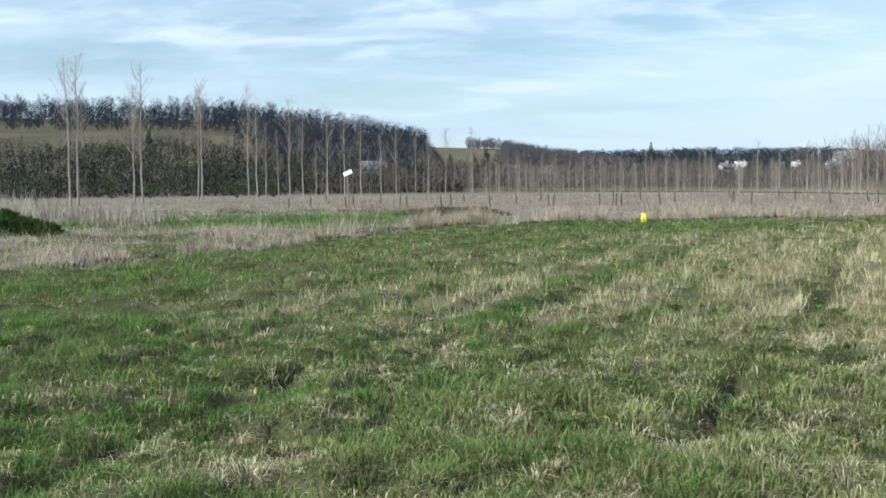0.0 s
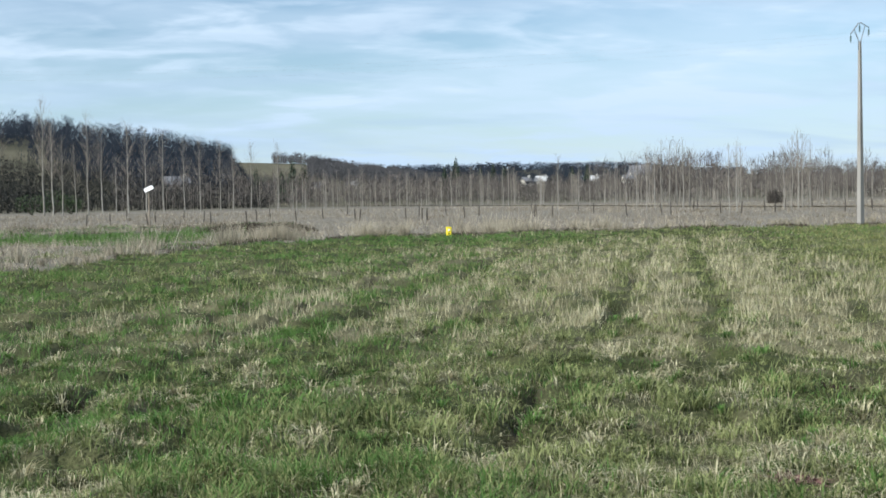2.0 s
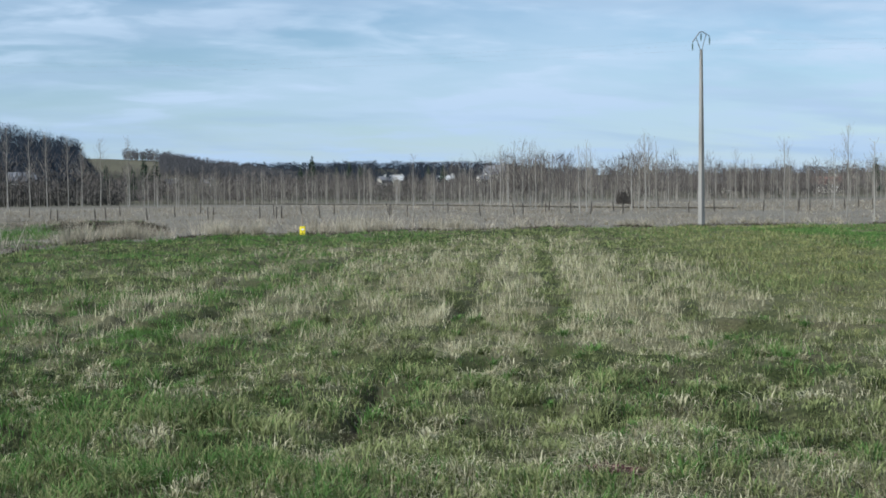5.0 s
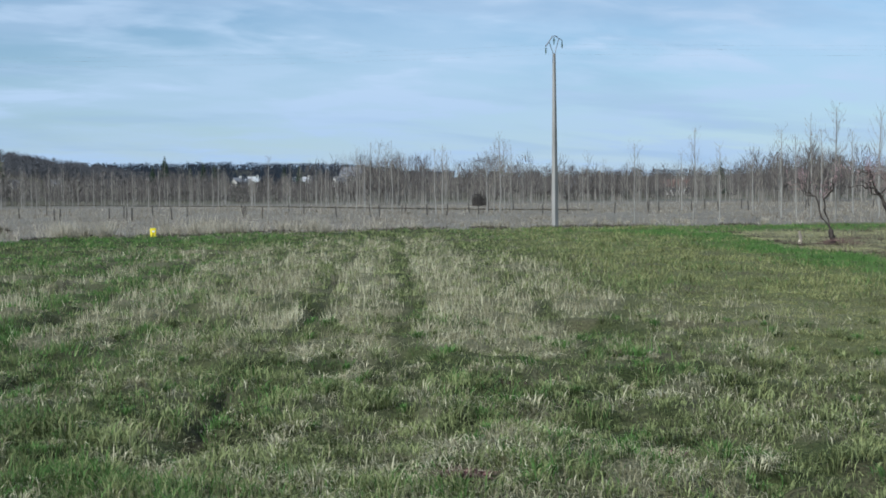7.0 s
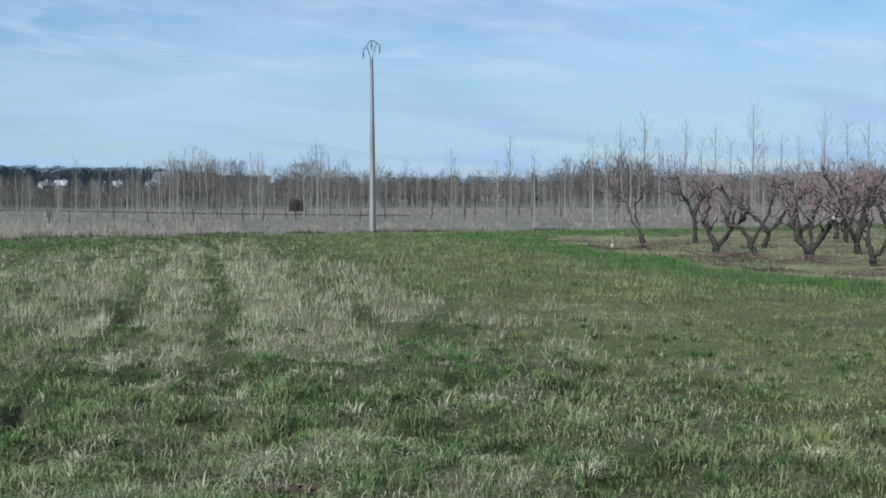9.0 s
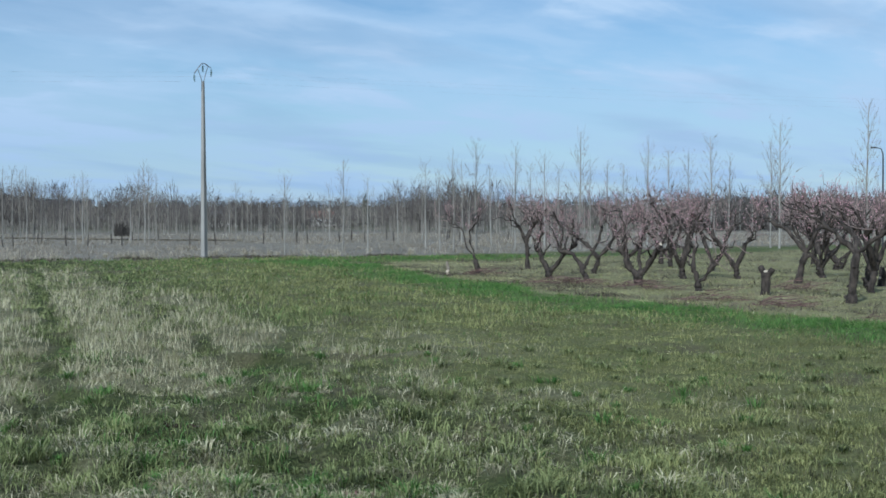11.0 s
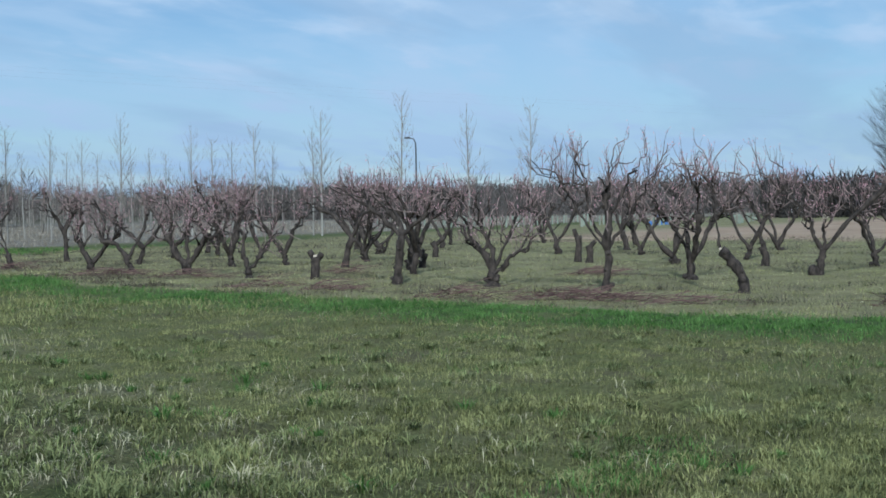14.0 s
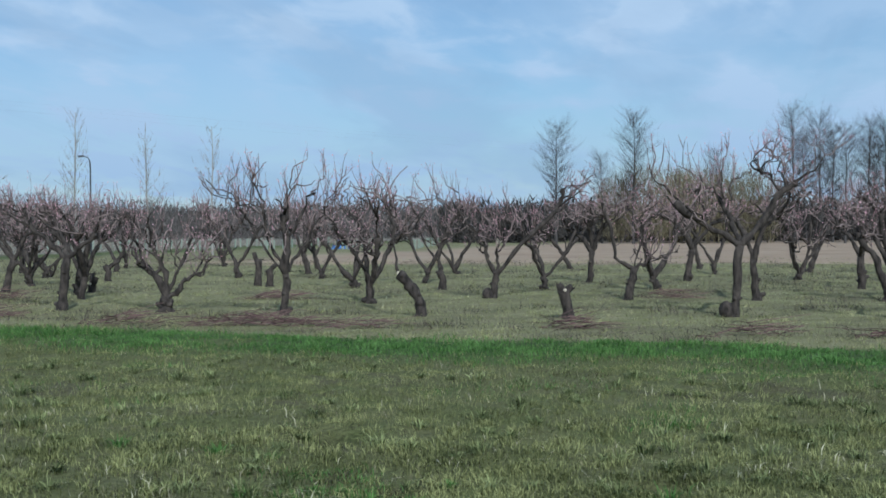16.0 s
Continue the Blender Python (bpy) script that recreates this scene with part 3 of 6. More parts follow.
x, y, r, way = clumps(520000, 12, 0.05, 5.2, 64, 1.95)
zn = zones(x, y)
keep = rng.random(len(x)) < (1 - zn["dry"]) * (1 - 0.95 * zn["rut"]) * np.clip(zn["straw"] * 0.85 * (1 - 0.6 * zn["turf"]) + 0.025 * (1 - 0.7 * zn["turf"]), 0, 1) * (1 - 0.6 * zn["orch"])
x, y, r, way, thick = x[keep], y[keep], r[keep], way[keep], zn["straw"][keep]
tall = sstep(r, 10, 15) * sstep(thick, 0.3, 0.7)
blades("straw", x, y, (0.05 + 0.11 * rng.random(len(x)) ** 1.5) * (0.80 + 0.75 * tall), 0.0048 * (r / 6) ** 0.75 * (0.7 + 0.6 * rng.random(len(x))), 1.7 - 1.1 * tall, M_STRAW, "pale dry grass stalks standing among the green", "dry grass", way, far=12.0)

# short dense turf towards the orchard
x, y, r, way = clumps(300000, 14, 0.06, 5.2, 24, 1.75)
zn = zones(x, y)
keep = rng.random(len(x)) < zn["turf"] * (1 - zn["orch"]) * (1 - 0.8 * zn["lush"]) * (1 - 0.7 * gaps(x, y)) * (1 - 0.5 * zn["bare"])
x, y, r, way = x[keep], y[keep], r[keep], way[keep]
dull = rng.random(len(x)) < sstep(vnoise(x, y, 1.0, 99), 0.52, 0.72) * 0.7
for sel, nm, mt, lb in ((~dull, "short_turf", M_TURF, "short dense olive-green turf towards the orchard"), (dull, "brown_turf", M_SHADE_THATCH, "brownish dead patches in the short turf")):
    m = sel.sum()
    blades(nm, x[sel], y[sel], 0.025 + 0.04 * rng.random(m), 0.0055 * (r[sel] / 7) ** 0.8 * (0.7 + 0.6 * rng.random(m)), 1.2, mt, lb, "grass", way[sel], far=9.0)

# longer grass of the far part of the field
x, y, r = scatter(330000, 19, 58, 1.15, -76.0, 24.0)
zn = zones(x, y)
side = across(x, y)
keep = rng.random(len(x)) < (1 - zn["dry"]) * (1 - zn["orch"]) * (1 - 0.85 * zn["rut"]) * (1 - 0.55 * zn["straw"]) * (0.45 + 0.55 * sstep(vnoise(x, y, 0.8, 91), 0.3, 0.6))
fresh = rng.random(len(x)) < np.clip(zn["lush"] + (0.06 + 0.60 * sstep(-side, 0.0, 8.0) + 0.25 * sstep(r, 38, 46)) * sstep(vnoise(x, y, 2.6, 92), 0.3, 0.65), 0, 1)
worn = rng.random(len(x)) < 0.75 * sstep(side, 2.0, 6.0)
for sel, nm, mt, lb in ((keep & ~fresh & ~worn, "far_grass", M_GRASS, "olive-green grass of the farther field"), (keep & ~fresh & worn & (vnoise(x, y, 1.6, 90) < 0.55), "far_turf", M_TURF, "short worn olive turf of the farther field"), (keep & fresh, "far_fresh_grass", M_LUSH, "fresh green grass of the farther field")):
    m = sel.sum()
    blades(nm, x[sel], y[sel], (0.05 + 0.08 * rng.random(m)) * tuft(x[sel], y[sel]), 0.020 * (r[sel] / 25) ** 0.8 * (0.6 + 0.8 * rng.random(m)), 0.9, mt, lb, "grass", far=0.0)

y = -9 + 52 * rng.random(130000)
x = orchard_edge(y) - 3.4 + 3.8 * rng.random(130000)
r = np.hypot(x, y)
zn = zones(x, y)
keep = rng.random(len(x)) < zn["lush"] * np.clip(18 / r, 0, 1) * (0.35 + 0.65 * sstep(vnoise(x, y, 0.6, 63), 0.3, 0.6))
x, y, r = x[keep], y[keep], r[keep]
blades("edge_grass", x, y, (0.035 + 0.055 * rng.random(len(x))) * tuft(x, y), 0.010 * (r / 16) ** 0.8 * (0.7 + 0.6 * rng.random(len(x))), 0.9, M_LUSH, "bright green fresh grass along the orchard edge", "grass")

# thatch in a darkened colour that paints shade into the gaps
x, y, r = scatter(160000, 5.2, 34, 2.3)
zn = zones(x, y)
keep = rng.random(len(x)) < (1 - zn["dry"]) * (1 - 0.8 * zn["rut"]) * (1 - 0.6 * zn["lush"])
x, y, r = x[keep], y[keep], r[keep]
blades("thatch", x, y, 0.015 + 0.03 * rng.random(len(x)), 0.0055 * (r / 6) ** 0.9 * (0.6 + 0.8 * rng.random(len(x))), 2.6, M_SHADE_THATCH, "matted olive and brown thatch, darkened as shade between the grass tufts", "grass", far=0.0)

# the same grass under and behind the camera
x, y, r = scatter(50000, 0.3, 5.4, 0.4, -180.0, 180.0)
x2, y2, r2 = scatter(30000, 5.2, 26, 1.7, 30.0, 256.0)
x, y, r = np.concatenate([x, x2]), np.concatenate([y, y2]), np.concatenate([r, r2])
blades("grass_around", x, y, 0.035 + 0.05 * rng.random(len(x)), 0.010 * np.maximum(1, r / 6) ** 0.85 * (0.7 + 0.6 * rng.random(len(x))), 1.1, M_GRASS, "short olive-green grass of the field", "grass", far=0.0)

# splayed tufts near the camera: bleached, mixed and fresh green
TUFTS = (("pale_tufts", M_STRAW, "splayed bleached grass tufts lying on the field", 620, -1, ((0.52, 9.02), (4.17, 7.79), (4.97, 7.99), (2.04, 6.09), (2.35, 6.15), (1.75, 6.35), (2.6, 6.5), (5.8, 5.14), (1.35, 7.05), (1.15, 7.45), (3.2, 7.0))),
         ("coarse_tufts", M_GRASS, "coarse splayed tufts of olive-green grass", 900, 0, ((2.9, 6.9), (3.6, 6.4), (5.2, 6.6))),
         ("green_tufts", M_LUSH, "splayed coarse fresh green grass tufts", 320, 1, ((1.0, 7.41), (0.85, 7.2), (6.24, 6.11), (-0.3, 7.2), (-0.6, 7.5))))
for nm, mt, lb, num, pick, marks in TUFTS:
    cx, cy, r = scatter(num, 5.2, 16, 1.4)
    zn = zones(cx, cy)
    ok = (vnoise(cx, cy, 2.0, 66) - 0.5) * pick > -0.22
    ok &= (zn["lush"] < 0.4) & (across(cx, cy) < (2.8, 12.0, 7.0)[pick + 1])
    mx, my = np.array(marks).T
    cx, cy = np.concatenate([cx[ok], mx]), np.concatenate([cy[ok], my])
    r = np.hypot(cx, cy)
    size = np.repeat(np.concatenate([0.45 + 0.6 * rng.random(ok.sum()), np.full(len(mx), 1.25)]), 46)
    cx, cy, r = (np.repeat(v, 46) for v in (cx, cy, r))
    way = rng.random(len(cx)) * 2 * math.pi
    off = np.abs(rng.normal(0, 0.055, len(cx))) * size
    blades(nm, cx + np.cos(way) * off, cy + np.sin(way) * off, size * (0.06 + 0.08 * rng.random(len(cx))), 0.0075 * (r / 7) ** 0.5 * (0.6 + 0.7 * rng.random(len(cx))), (1.5, 1.3, 1.0)[pick + 1], mt, lb, "grass", way, far=30.0)

# low reddish weeds in two small patches
for px, py, pr in ((2.84, 6.06, 0.16), (4.34, 6.27, 0.17), (4.6, 9.0, 0.12)):
    d, a = pr * np.sqrt(rng.random(420)), rng.random(420) * 2 * math.pi
    blades("red_weeds", px + d * np.cos(a), py + d * np.sin(a), 0.02 + 0.04 * rng.random(420), 0.008 + 0.006 * rng.random(420), 1.8, M_REDWEED, "patch of low dark reddish weeds in the turf", "weeds", a, far=30.0)

# rough grass of the orchard floor, in uneven patches
n_o = 190000
y = -10 + 50 * rng.random(n_o)
x = orchard_edge(y) + 36 * rng.random(n_o) ** 1.7
r = np.hypot(x, y)
zn = zones(x, y)
patch = vnoise((x * 0.963 + y * 0.27) * 1.5, (y * 0.963 - x * 0.27) * 0.55, 1.5, 67)
keep = rng.random(n_o) < zn["orch"] * (0.25 + 0.75 * sstep(vnoise(x, y, 0.5, 68), 0.3, 0.65)) * np.clip(26 / r, 0.3, 1)
brown = keep & (rng.random(n_o) < sstep(patch, 0.44, 0.62))
for sel, nm, mt, hh, lb, cat in ((keep & ~brown, "orchard_grass", M_ORCH, 1.0, "rough olive and pale grass on the orchard floor", "grass"), (brown, "orchard_weeds", M_BRAMBLE, 2.1, "brown dead weeds in patches on the orchard floor", "weeds")):
    m = sel.sum()
    blades(nm, x[sel], y[sel], hh * (0.025 + 0.055 * rng.random(m)) * tuft(x[sel], y[sel]), 0.010 * (r[sel] / 18) ** 0.8 * (0.7 + 0.6 * rng.random(m)), 1.1, mt, lb, cat, far=12.0)

# ---- tall dry meadow ----
x, y, r = scatter(330000, 22, 175, 1.45)
zn = zones(x, y)
depth = y - meadow_edge(x)
rim = np.exp(-((depth - 2.0) / 2.4) ** 2) * sstep(vnoise(x, y, 2.2, 73), 0.45, 0.7) * (1 - 0.8 * sstep(x, 18, 26))
near_left = sstep(-x, 2, 8) * (1 - sstep(y, 48, 56))
thick = 0.25 + 0.75 * sstep(vnoise(x, y, 2.5, 71), 0.35, 0.7)
keep = rng.random(len(x)) < zn["dry"] * thick * (1 - zn["orch"])
bright = rng.random(len(x)) < 0.12 + 0.85 * rim + 0.55 * near_left + 0.35 * sstep(vnoise(x, y, 6.0, 74), 0.6, 0.8)
hgt = (0.13 + 0.20 * sstep(vnoise(x, y, 3.5, 72), 0.35, 0.8) + 0.85 * rim + 0.16 * near_left * sstep(vnoise(x, y, 1.3, 77), 0.45, 0.7)) * (0.6 + 0.7 * rng.random(len(x)))
wid = 0.012 * (r / 30) ** 0.9 * (0.6 + 0.8 * rng.random(len(x)))
for sel, nm, mt, ln, lb in ((keep & bright, "dry_meadow_grass", M_DRY, 0.7, "tall bleached dry grass clumps at the meadow's edge"), (keep & ~bright, "matted_meadow_grass", M_MEADOW, 1.1, "matted grey-brown dead grass of the unmown meadow")):
    blades(nm, x[sel], y[sel], hgt[sel], wid[sel], ln, mt, lb, "dry grass")

x, y, r = scatter(60000, 22, 140, 1.2)
zn = zones(x, y)
keep = rng.random(len(x)) < zn["dry"] * sstep(vnoise(x, y, 4.0, 75), 0.5, 0.75) * (1 - zn["orch"])
x, y, r = x[keep], y[keep], r[keep]
blades("dead_weeds", x, y, 0.18 + 0.32 * rng.random(len(x)), 0.012 * (r / 30) ** 0.8, 0.9, M_WEED, "brown dead weeds and bramble stems in the meadow", "weeds")

# rough mixed growth where the meadow comes nearest: bleached grass, brown weeds and green
n_m = 120000
x, y = -30 + 33 * rng.random(n_m), 20 + 66 * rng.random(n_m) ** 1.3
r = np.hypot(x, y)
zn = zones(x, y)
kindn = vnoise(x * 0.7, y, 2.1, 93) + 0.35 * (vnoise(x, y, 0.5, 94) - 0.5)
near_edge = np.exp(-((y - meadow_edge(x) - 0.6) / 1.1) ** 2)
keep = rng.random(n_m) < np.maximum(zn["dry"], 0.6 * zn["lush"]) * (0.35 + 0.65 * sstep(vnoise(x, y, 0.9, 95), 0.3, 0.6)) * sstep(r, 19, 23)
rise = 0.5 + 0.9 * sstep(vnoise(x, y, 1.4, 96), 0.35, 0.75)
pick_brown = keep & ((kindn < 0.30) | (rng.random(n_m) < 0.75 * near_edge * (vnoise(x, y, 1.7, 97) > 0.45)))
pick_green = keep & ~pick_brown & ((kindn > 0.60) | (zn["lush"] > 0.4))
pick_dry = keep & ~pick_brown & ~pick_green
grey = pick_dry & (rng.random(n_m) < 0.35 + 0.5 * sstep(vnoise(x, y, 1.2, 89), 0.4, 0.7))
for sel, nm, mt, h0, ln, lb, cat in ((grey, "rough_grey_grass", M_MEADOW, 0.32, 1.0, "shaggy grey-brown dead grass of the unmown meadow", "dry grass"), (pick_dry & ~grey, "rough_dry_grass", M_DRY, 0.34, 0.75, "rough bleached grass leaning in the unmown meadow", "dry grass"), (pick_brown, "brown_weeds", M_BRAMBLE, 0.26, 1.0, "brown dead weeds at the meadow's near edge", "weeds"), (pick_green, "meadow_green", M_LUSH, 0.16, 0.9, "patches of fresh green growth in the dry meadow", "grass")):
    m = sel.sum()
    blades(nm, x[sel], y[sel], h0 * rise[sel] * (0.5 + 0.8 * rng.random(m)), 0.013 * (r[sel] / 30) ** 0.8 * (0.6 + 0.8 * rng.random(m)), ln, mt, lb, cat, far=0.0)
# a low green bramble thicket and broken pale stems beside the reeds
a, d = rng.random(9000) * 2 * math.pi, np.sqrt(rng.random(9000))
x, y = -15.4 + 1.9 * d * np.cos(a), 43.2 + 1.3 * d * np.sin(a)
blades("green_thicket", x, y, 0.10 + 0.16 * rng.random(9000), 0.05 + 0.04 * rng.random(9000), 1.3, M_THICKET, "low dark green bramble thicket beside the reeds", "brambles", z=height(x, y) + 1.0 * (1 - d ** 2) * (0.2 + 1.0 * vnoise(x, y, 0.7, 98)), far=0.0)

# tussocks of bleached grass along the meadow's rim, fanning from their roots
n_t = 105
cx = np.concatenate([-6 + 5 * np.floor(rng.random(80) * 5) + 3.2 * rng.random(80), 18 + 22 * rng.random(20), -20 + 16 * rng.random(5)])
cy = meadow_edge(cx) + 0.5 + 5.5 * rng.random(n_t) ** 1.6
size = (0.42 + 0.55 * rng.random(n_t)) * np.where(cx > 18, 0.6, np.where(cx < -4, 0.6, 1.0))
cx, cy, size = (np.repeat(v, 90) for v in (cx, cy, size))
way = rng.random(len(cx)) * 2 * math.pi
off = np.abs(rng.normal(0, 0.28, len(cx))) * size
blades("tussocks", cx + np.cos(way) * off, cy + np.sin(way) * off * 0.7, size * (0.45 + 0.65 * rng.random(len(cx))), 0.016 + 0.012 * rng.random(len(cx)), 0.5, M_TUSS, "tall bleached grass tussocks fanning at the meadow rim", "dry grass", way, bend=0.3, far=0.0)
# low dark growth at the foot of the rim, a bramble mound and a far bank
x = -8 + 44 * rng.random(9000)
y = meadow_edge(x) + rng.normal(0.2, 0.35, 9000)
sel = vnoise(x, y, 1.5, 78) > 0.36
blades("rim_weeds", x[sel], y[sel], 0.06 + 0.14 * rng.random(sel.sum()), 0.03 + 0.02 * rng.random(sel.sum()), 1.0, M_BRAMBLE, "low dark weeds where the mown grass ends", "weeds")
a, d = rng.random(7000) * 2 * math.pi, np.sqrt(rng.random(7000))
x, y = 0.5 + 3.0 * d * np.cos(a), 61.5 + 1.6 * d * np.sin(a)
blades("bramble_mound", x, y, 0.10 + 0.22 * rng.random(7000), 0.02 + 0.02 * rng.random(7000), 1.3, M_BRAMBLE, "low brown mound of dead brambles in the meadow", "brambles", z=height(x, y) + 0.45 * (1 - d ** 2) * (0.6 + 0.5 * vnoise(x, y, 1.1, 79)))
k = rng.random(14000)
x = np.interp(k, (0, 0.35, 0.55, 0.85, 1), (14, 33.5, 42, 47, 53)) + rng.normal(0, 0.25, 14000)
y = np.interp(k, (0, 0.35, 0.55, 0.85, 1), (270, 195, 165, 112, 94)) + rng.normal(0, 0.6, 14000)
blades("ditch_bank", x, y, 0.05 + 0.14 * rng.random(14000), 0.10 + 0.08 * rng.random(14000), 0.8, M_BRAMBLE, "dark low bank of a ditch across the meadow", "bank")

# pale reeds beside the field
x = -20.5 + 17 * rng.random(9000) ** 0.8 * np.where(rng.random(9000) < 0.75, -1, 0.45)
y = 58 + 9 * (rng.random(9000) - 0.5) - 0.30 * (x + 20)
blades("reeds", x, y, (0.7 + 1.4 * rng.random(9000)) * np.where(x > -19, 0.55, 1.0) * (0.55 + 0.6 * vnoise(x, y, 1.8, 76)), 0.03 + 0.03 * rng.random(9000), 0.28, M_REED, "pale dead reeds and tall stems in a dense stand", "reeds")


# ---- orchard ----
rnd = random.Random(11)
LAT, DEP = Vector((0.27, -0.963, 0)), Vector((0.963, 0.27, 0))


def rv(s=1.0):
    return Vector((rnd.uniform(-s, s), rnd.uniform(-s, s), rnd.uniform(-s, s)))


def crooked(a, b, n, wobble):
    """A crooked way from a to b in n steps."""
    out = [a.copy()]
    off = Vector((0, 0, 0))
    for i in range(1, n + 1):
        off = off * 0.55 + rv(wobble)
        k = i / n
        out.append(a.lerp(b, k) + off * (1 if i < n else 0.4))
    return out


def limb_mesh(vf, pts, r0, r1, sides=7, knob=0.0):
    """A gnarled limb with uneven girth, ending in a pruned knob."""
    n = len(pts)
    rads = [(r0 + (r1 - r0) * i / (n - 1)) * rnd.uniform(0.66, 1.36) for i in range(n)]
    if knob:
        rads[-1] *= 1.0 + knob
        d = (pts[-1] - pts[-2]).normalized()
        pts = pts + [pts[-1] + d * rads[-1] * 0.7]
        rads.append(rads[-1] * 0.55)
    return tube(vf, pts, rads, sides)


def shoots_from(vf, buds, at, out, length, r, depth=0):
    """A one-year shoot with side twigs and swelling buds."""
    d = (out * 0.7 + Vector((0, 0, 1.15)) + rv(0.5)).normalized()
    pts = [at]
    segs = 3 if depth == 0 else 2
    for i in range(segs):
        d = (d + rv(0.16) + Vector((0, 0, 0.10))).normalized()
        pts.append(pts[-1] + d * length / segs)
    tube(vf, pts, [r * (1 - 0.7 * i / segs) for i in range(segs + 1)], 3, cap=False)
    for p in pts[1:]:
        if rnd.random() < 0.6:
            bud(buds, p + rv(0.03), rnd.uniform(0.008, 0.015))
    if depth < 1:
        for i in range(rnd.randint(1, 2)):
            k = rnd.randint(1, segs)
            shoots_from(vf, buds, pts[k], rv(0.9), length * rnd.uniform(0.25, 0.5), r * 0.6, depth + 1)


def bud(vf, p, s):
    V, F = vf
    b = len(V)
    V.extend((p + Vector((s, 0, 0)), p + Vector((-0.5 * s, 0.87 * s, 0)), p + Vector((-0.5 * s, -0.87 * s, 0)), p + Vector((0, 0, 1.8 * s))))
    F.extend(((b, b + 1, b + 3), (b + 1, b + 2, b + 3)))


def local(p):
    return LAT * p[0] + DEP * p[1] + Vector((0, 0, p[2]))


def peach_tree(x, y, trunk, limbs, r=0.11, shoots=46, top=2.5, label="", spread=1.0, bulge=None, cuts=()):
    """A pruned goblet peach tree. trunk: points; limbs: (points, radius, knob) in metres to the side, in depth and up."""
    tree = empty("peach_tree", x, y, height_at(x, y) - 0.03)
    tp = [local(p) for p in trunk]
    tr = ([], [])
    fine = []
    for i in range(len(tp) - 1):
        fine += crooked(tp[i], tp[i + 1], 4, 0.022)[:-1]
    fine.append(tp[-1])
    n = len(fine)
    rads = [0.74 * r * (1.4 if i == 0 else 1.12 if i == 1 else 1.0) * rnd.uniform(0.84, 1.2) * (1 - 0.15 * i / n) for i in range(n)]
    tube(tr, fine, rads, 9)
    for k in range(rnd.randint(2, 4)):
        i = rnd.randint(1, n - 1)
        a = rnd.uniform(0, 6.28)
        o = Vector((math.cos(a), math.sin(a), rnd.uniform(0.0, 0.5)))
        tube(tr, [fine[i], fine[i] + o * rads[i] * 1.0, fine[i] + o * rads[i] * rnd.uniform(1.25, 1.7)], [rads[i] * 0.6, rads[i] * 0.52, rads[i] * 0.3], 6)
    if bulge:
        b = local(bulge)
        tube(tr, [b - Vector((0, 0, 0.16)), b - Vector((0, 0, 0.08)), b, b + Vector((0, 0, 0.09)), b + Vector((0, 0, 0.13))], [0.06, 0.11, 0.12, 0.09, 0.03], 7)
    part("trunk", tr, M_BARK, tree, smooth=True)
    sv, bv = ([], []), ([], [])
    for pts, lr, knob in limbs:
        lp = [tp[-1] if i == 0 and q is None else local(q) for i, q in enumerate(pts)]
        way = []
        for i in range(len(lp) - 1):
            way += crooked(lp[i], lp[i + 1], 4, 0.034)[:-1]
        way.append(lp[-1])
        lv = limb_mesh(([], []), way, lr * 0.86, lr * 0.60, 7, knob)
        part("limb", lv, M_BARK, tree, smooth=True)
        count = max(3, int(shoots / max(1, len(limbs))))
        ends = []
        for k in range(rnd.randint(3, 5)):
            i0 = rnd.randint(int(len(way) * 0.62), len(way) - 1)
            a = way[i0]
            side = Vector((a.x, a.y, 0))
            side = side.normalized() if side.length > 0.05 else rv(1)
            goal = a + (side * 0.40 + rv(0.75) * Vector((1, 1, 0.15))) * rnd.uniform(0.35, 0.85) * spread + Vector((0, 0, rnd.uniform(0.15, 0.75)))
            goal.z = min(goal.z, top - 0.45)
            sp = crooked(a, goal, 6, 0.075)
            part("branch", limb_mesh(([], []), sp, max(0.015, lr * 0.33), max(0.008, lr * 0.16), 5, 0.3 if rnd.random() < 0.4 else 0), M_BARK, tree, smooth=True)
            ends += sp[1:]
            for q in range(rnd.randint(2, 3)):
                b0 = rnd.choice(sp[2:])
                b1 = b0 + rv(0.42) + Vector((0, 0, rnd.uniform(0.0, 0.35)))
                b1.z = min(b1.z, top - 0.2)
                tw = crooked(b0, b1, 4, 0.055)
                tube(sv, tw, [0.013, 0.012, 0.010, 0.009, 0.006], 4, cap=False)
                ends += tw[1:]
        ends += way[len(way) // 2:]
        count = int(count * 0.80)
        for k in range(count):
            a = rnd.choice(ends)
            side = Vector((a.x, a.y, 0)) * 0.35
            room = max(0.22, top - a.z)
            shoots_from(sv, bv, a, side, min(rnd.uniform(0.18, 0.75), room * rnd.uniform(0.5, 1.1)), rnd.uniform(0.006, 0.011))
    if sv[0]:
        tagged(part("regrowth", sv, M_SHOOT, tree, "thin reddish-grey one-year shoots"), kind="stuff")
        tagged(part("blossom", bv, M_BUD, tree, "swelling pink flower buds"), kind="stuff")
    for c, cr in cuts:
        p = local(c)
        cv = lathe(([], []), ((cr, -0.02), (cr, 0.0), (cr * 0.6, 0.012)), 9)
        ob = part("pruning_cut", cv, M_CUT, tree, "pale fresh pruning cut")
        ob.matrix_basis = look(p, p + Vector((1.0, 0.05, -0.25)))
    return tagged(tree, label or "pruned bare peach tree with dark gnarled limbs in orchard grass", "fruit tree", "orchard trees")


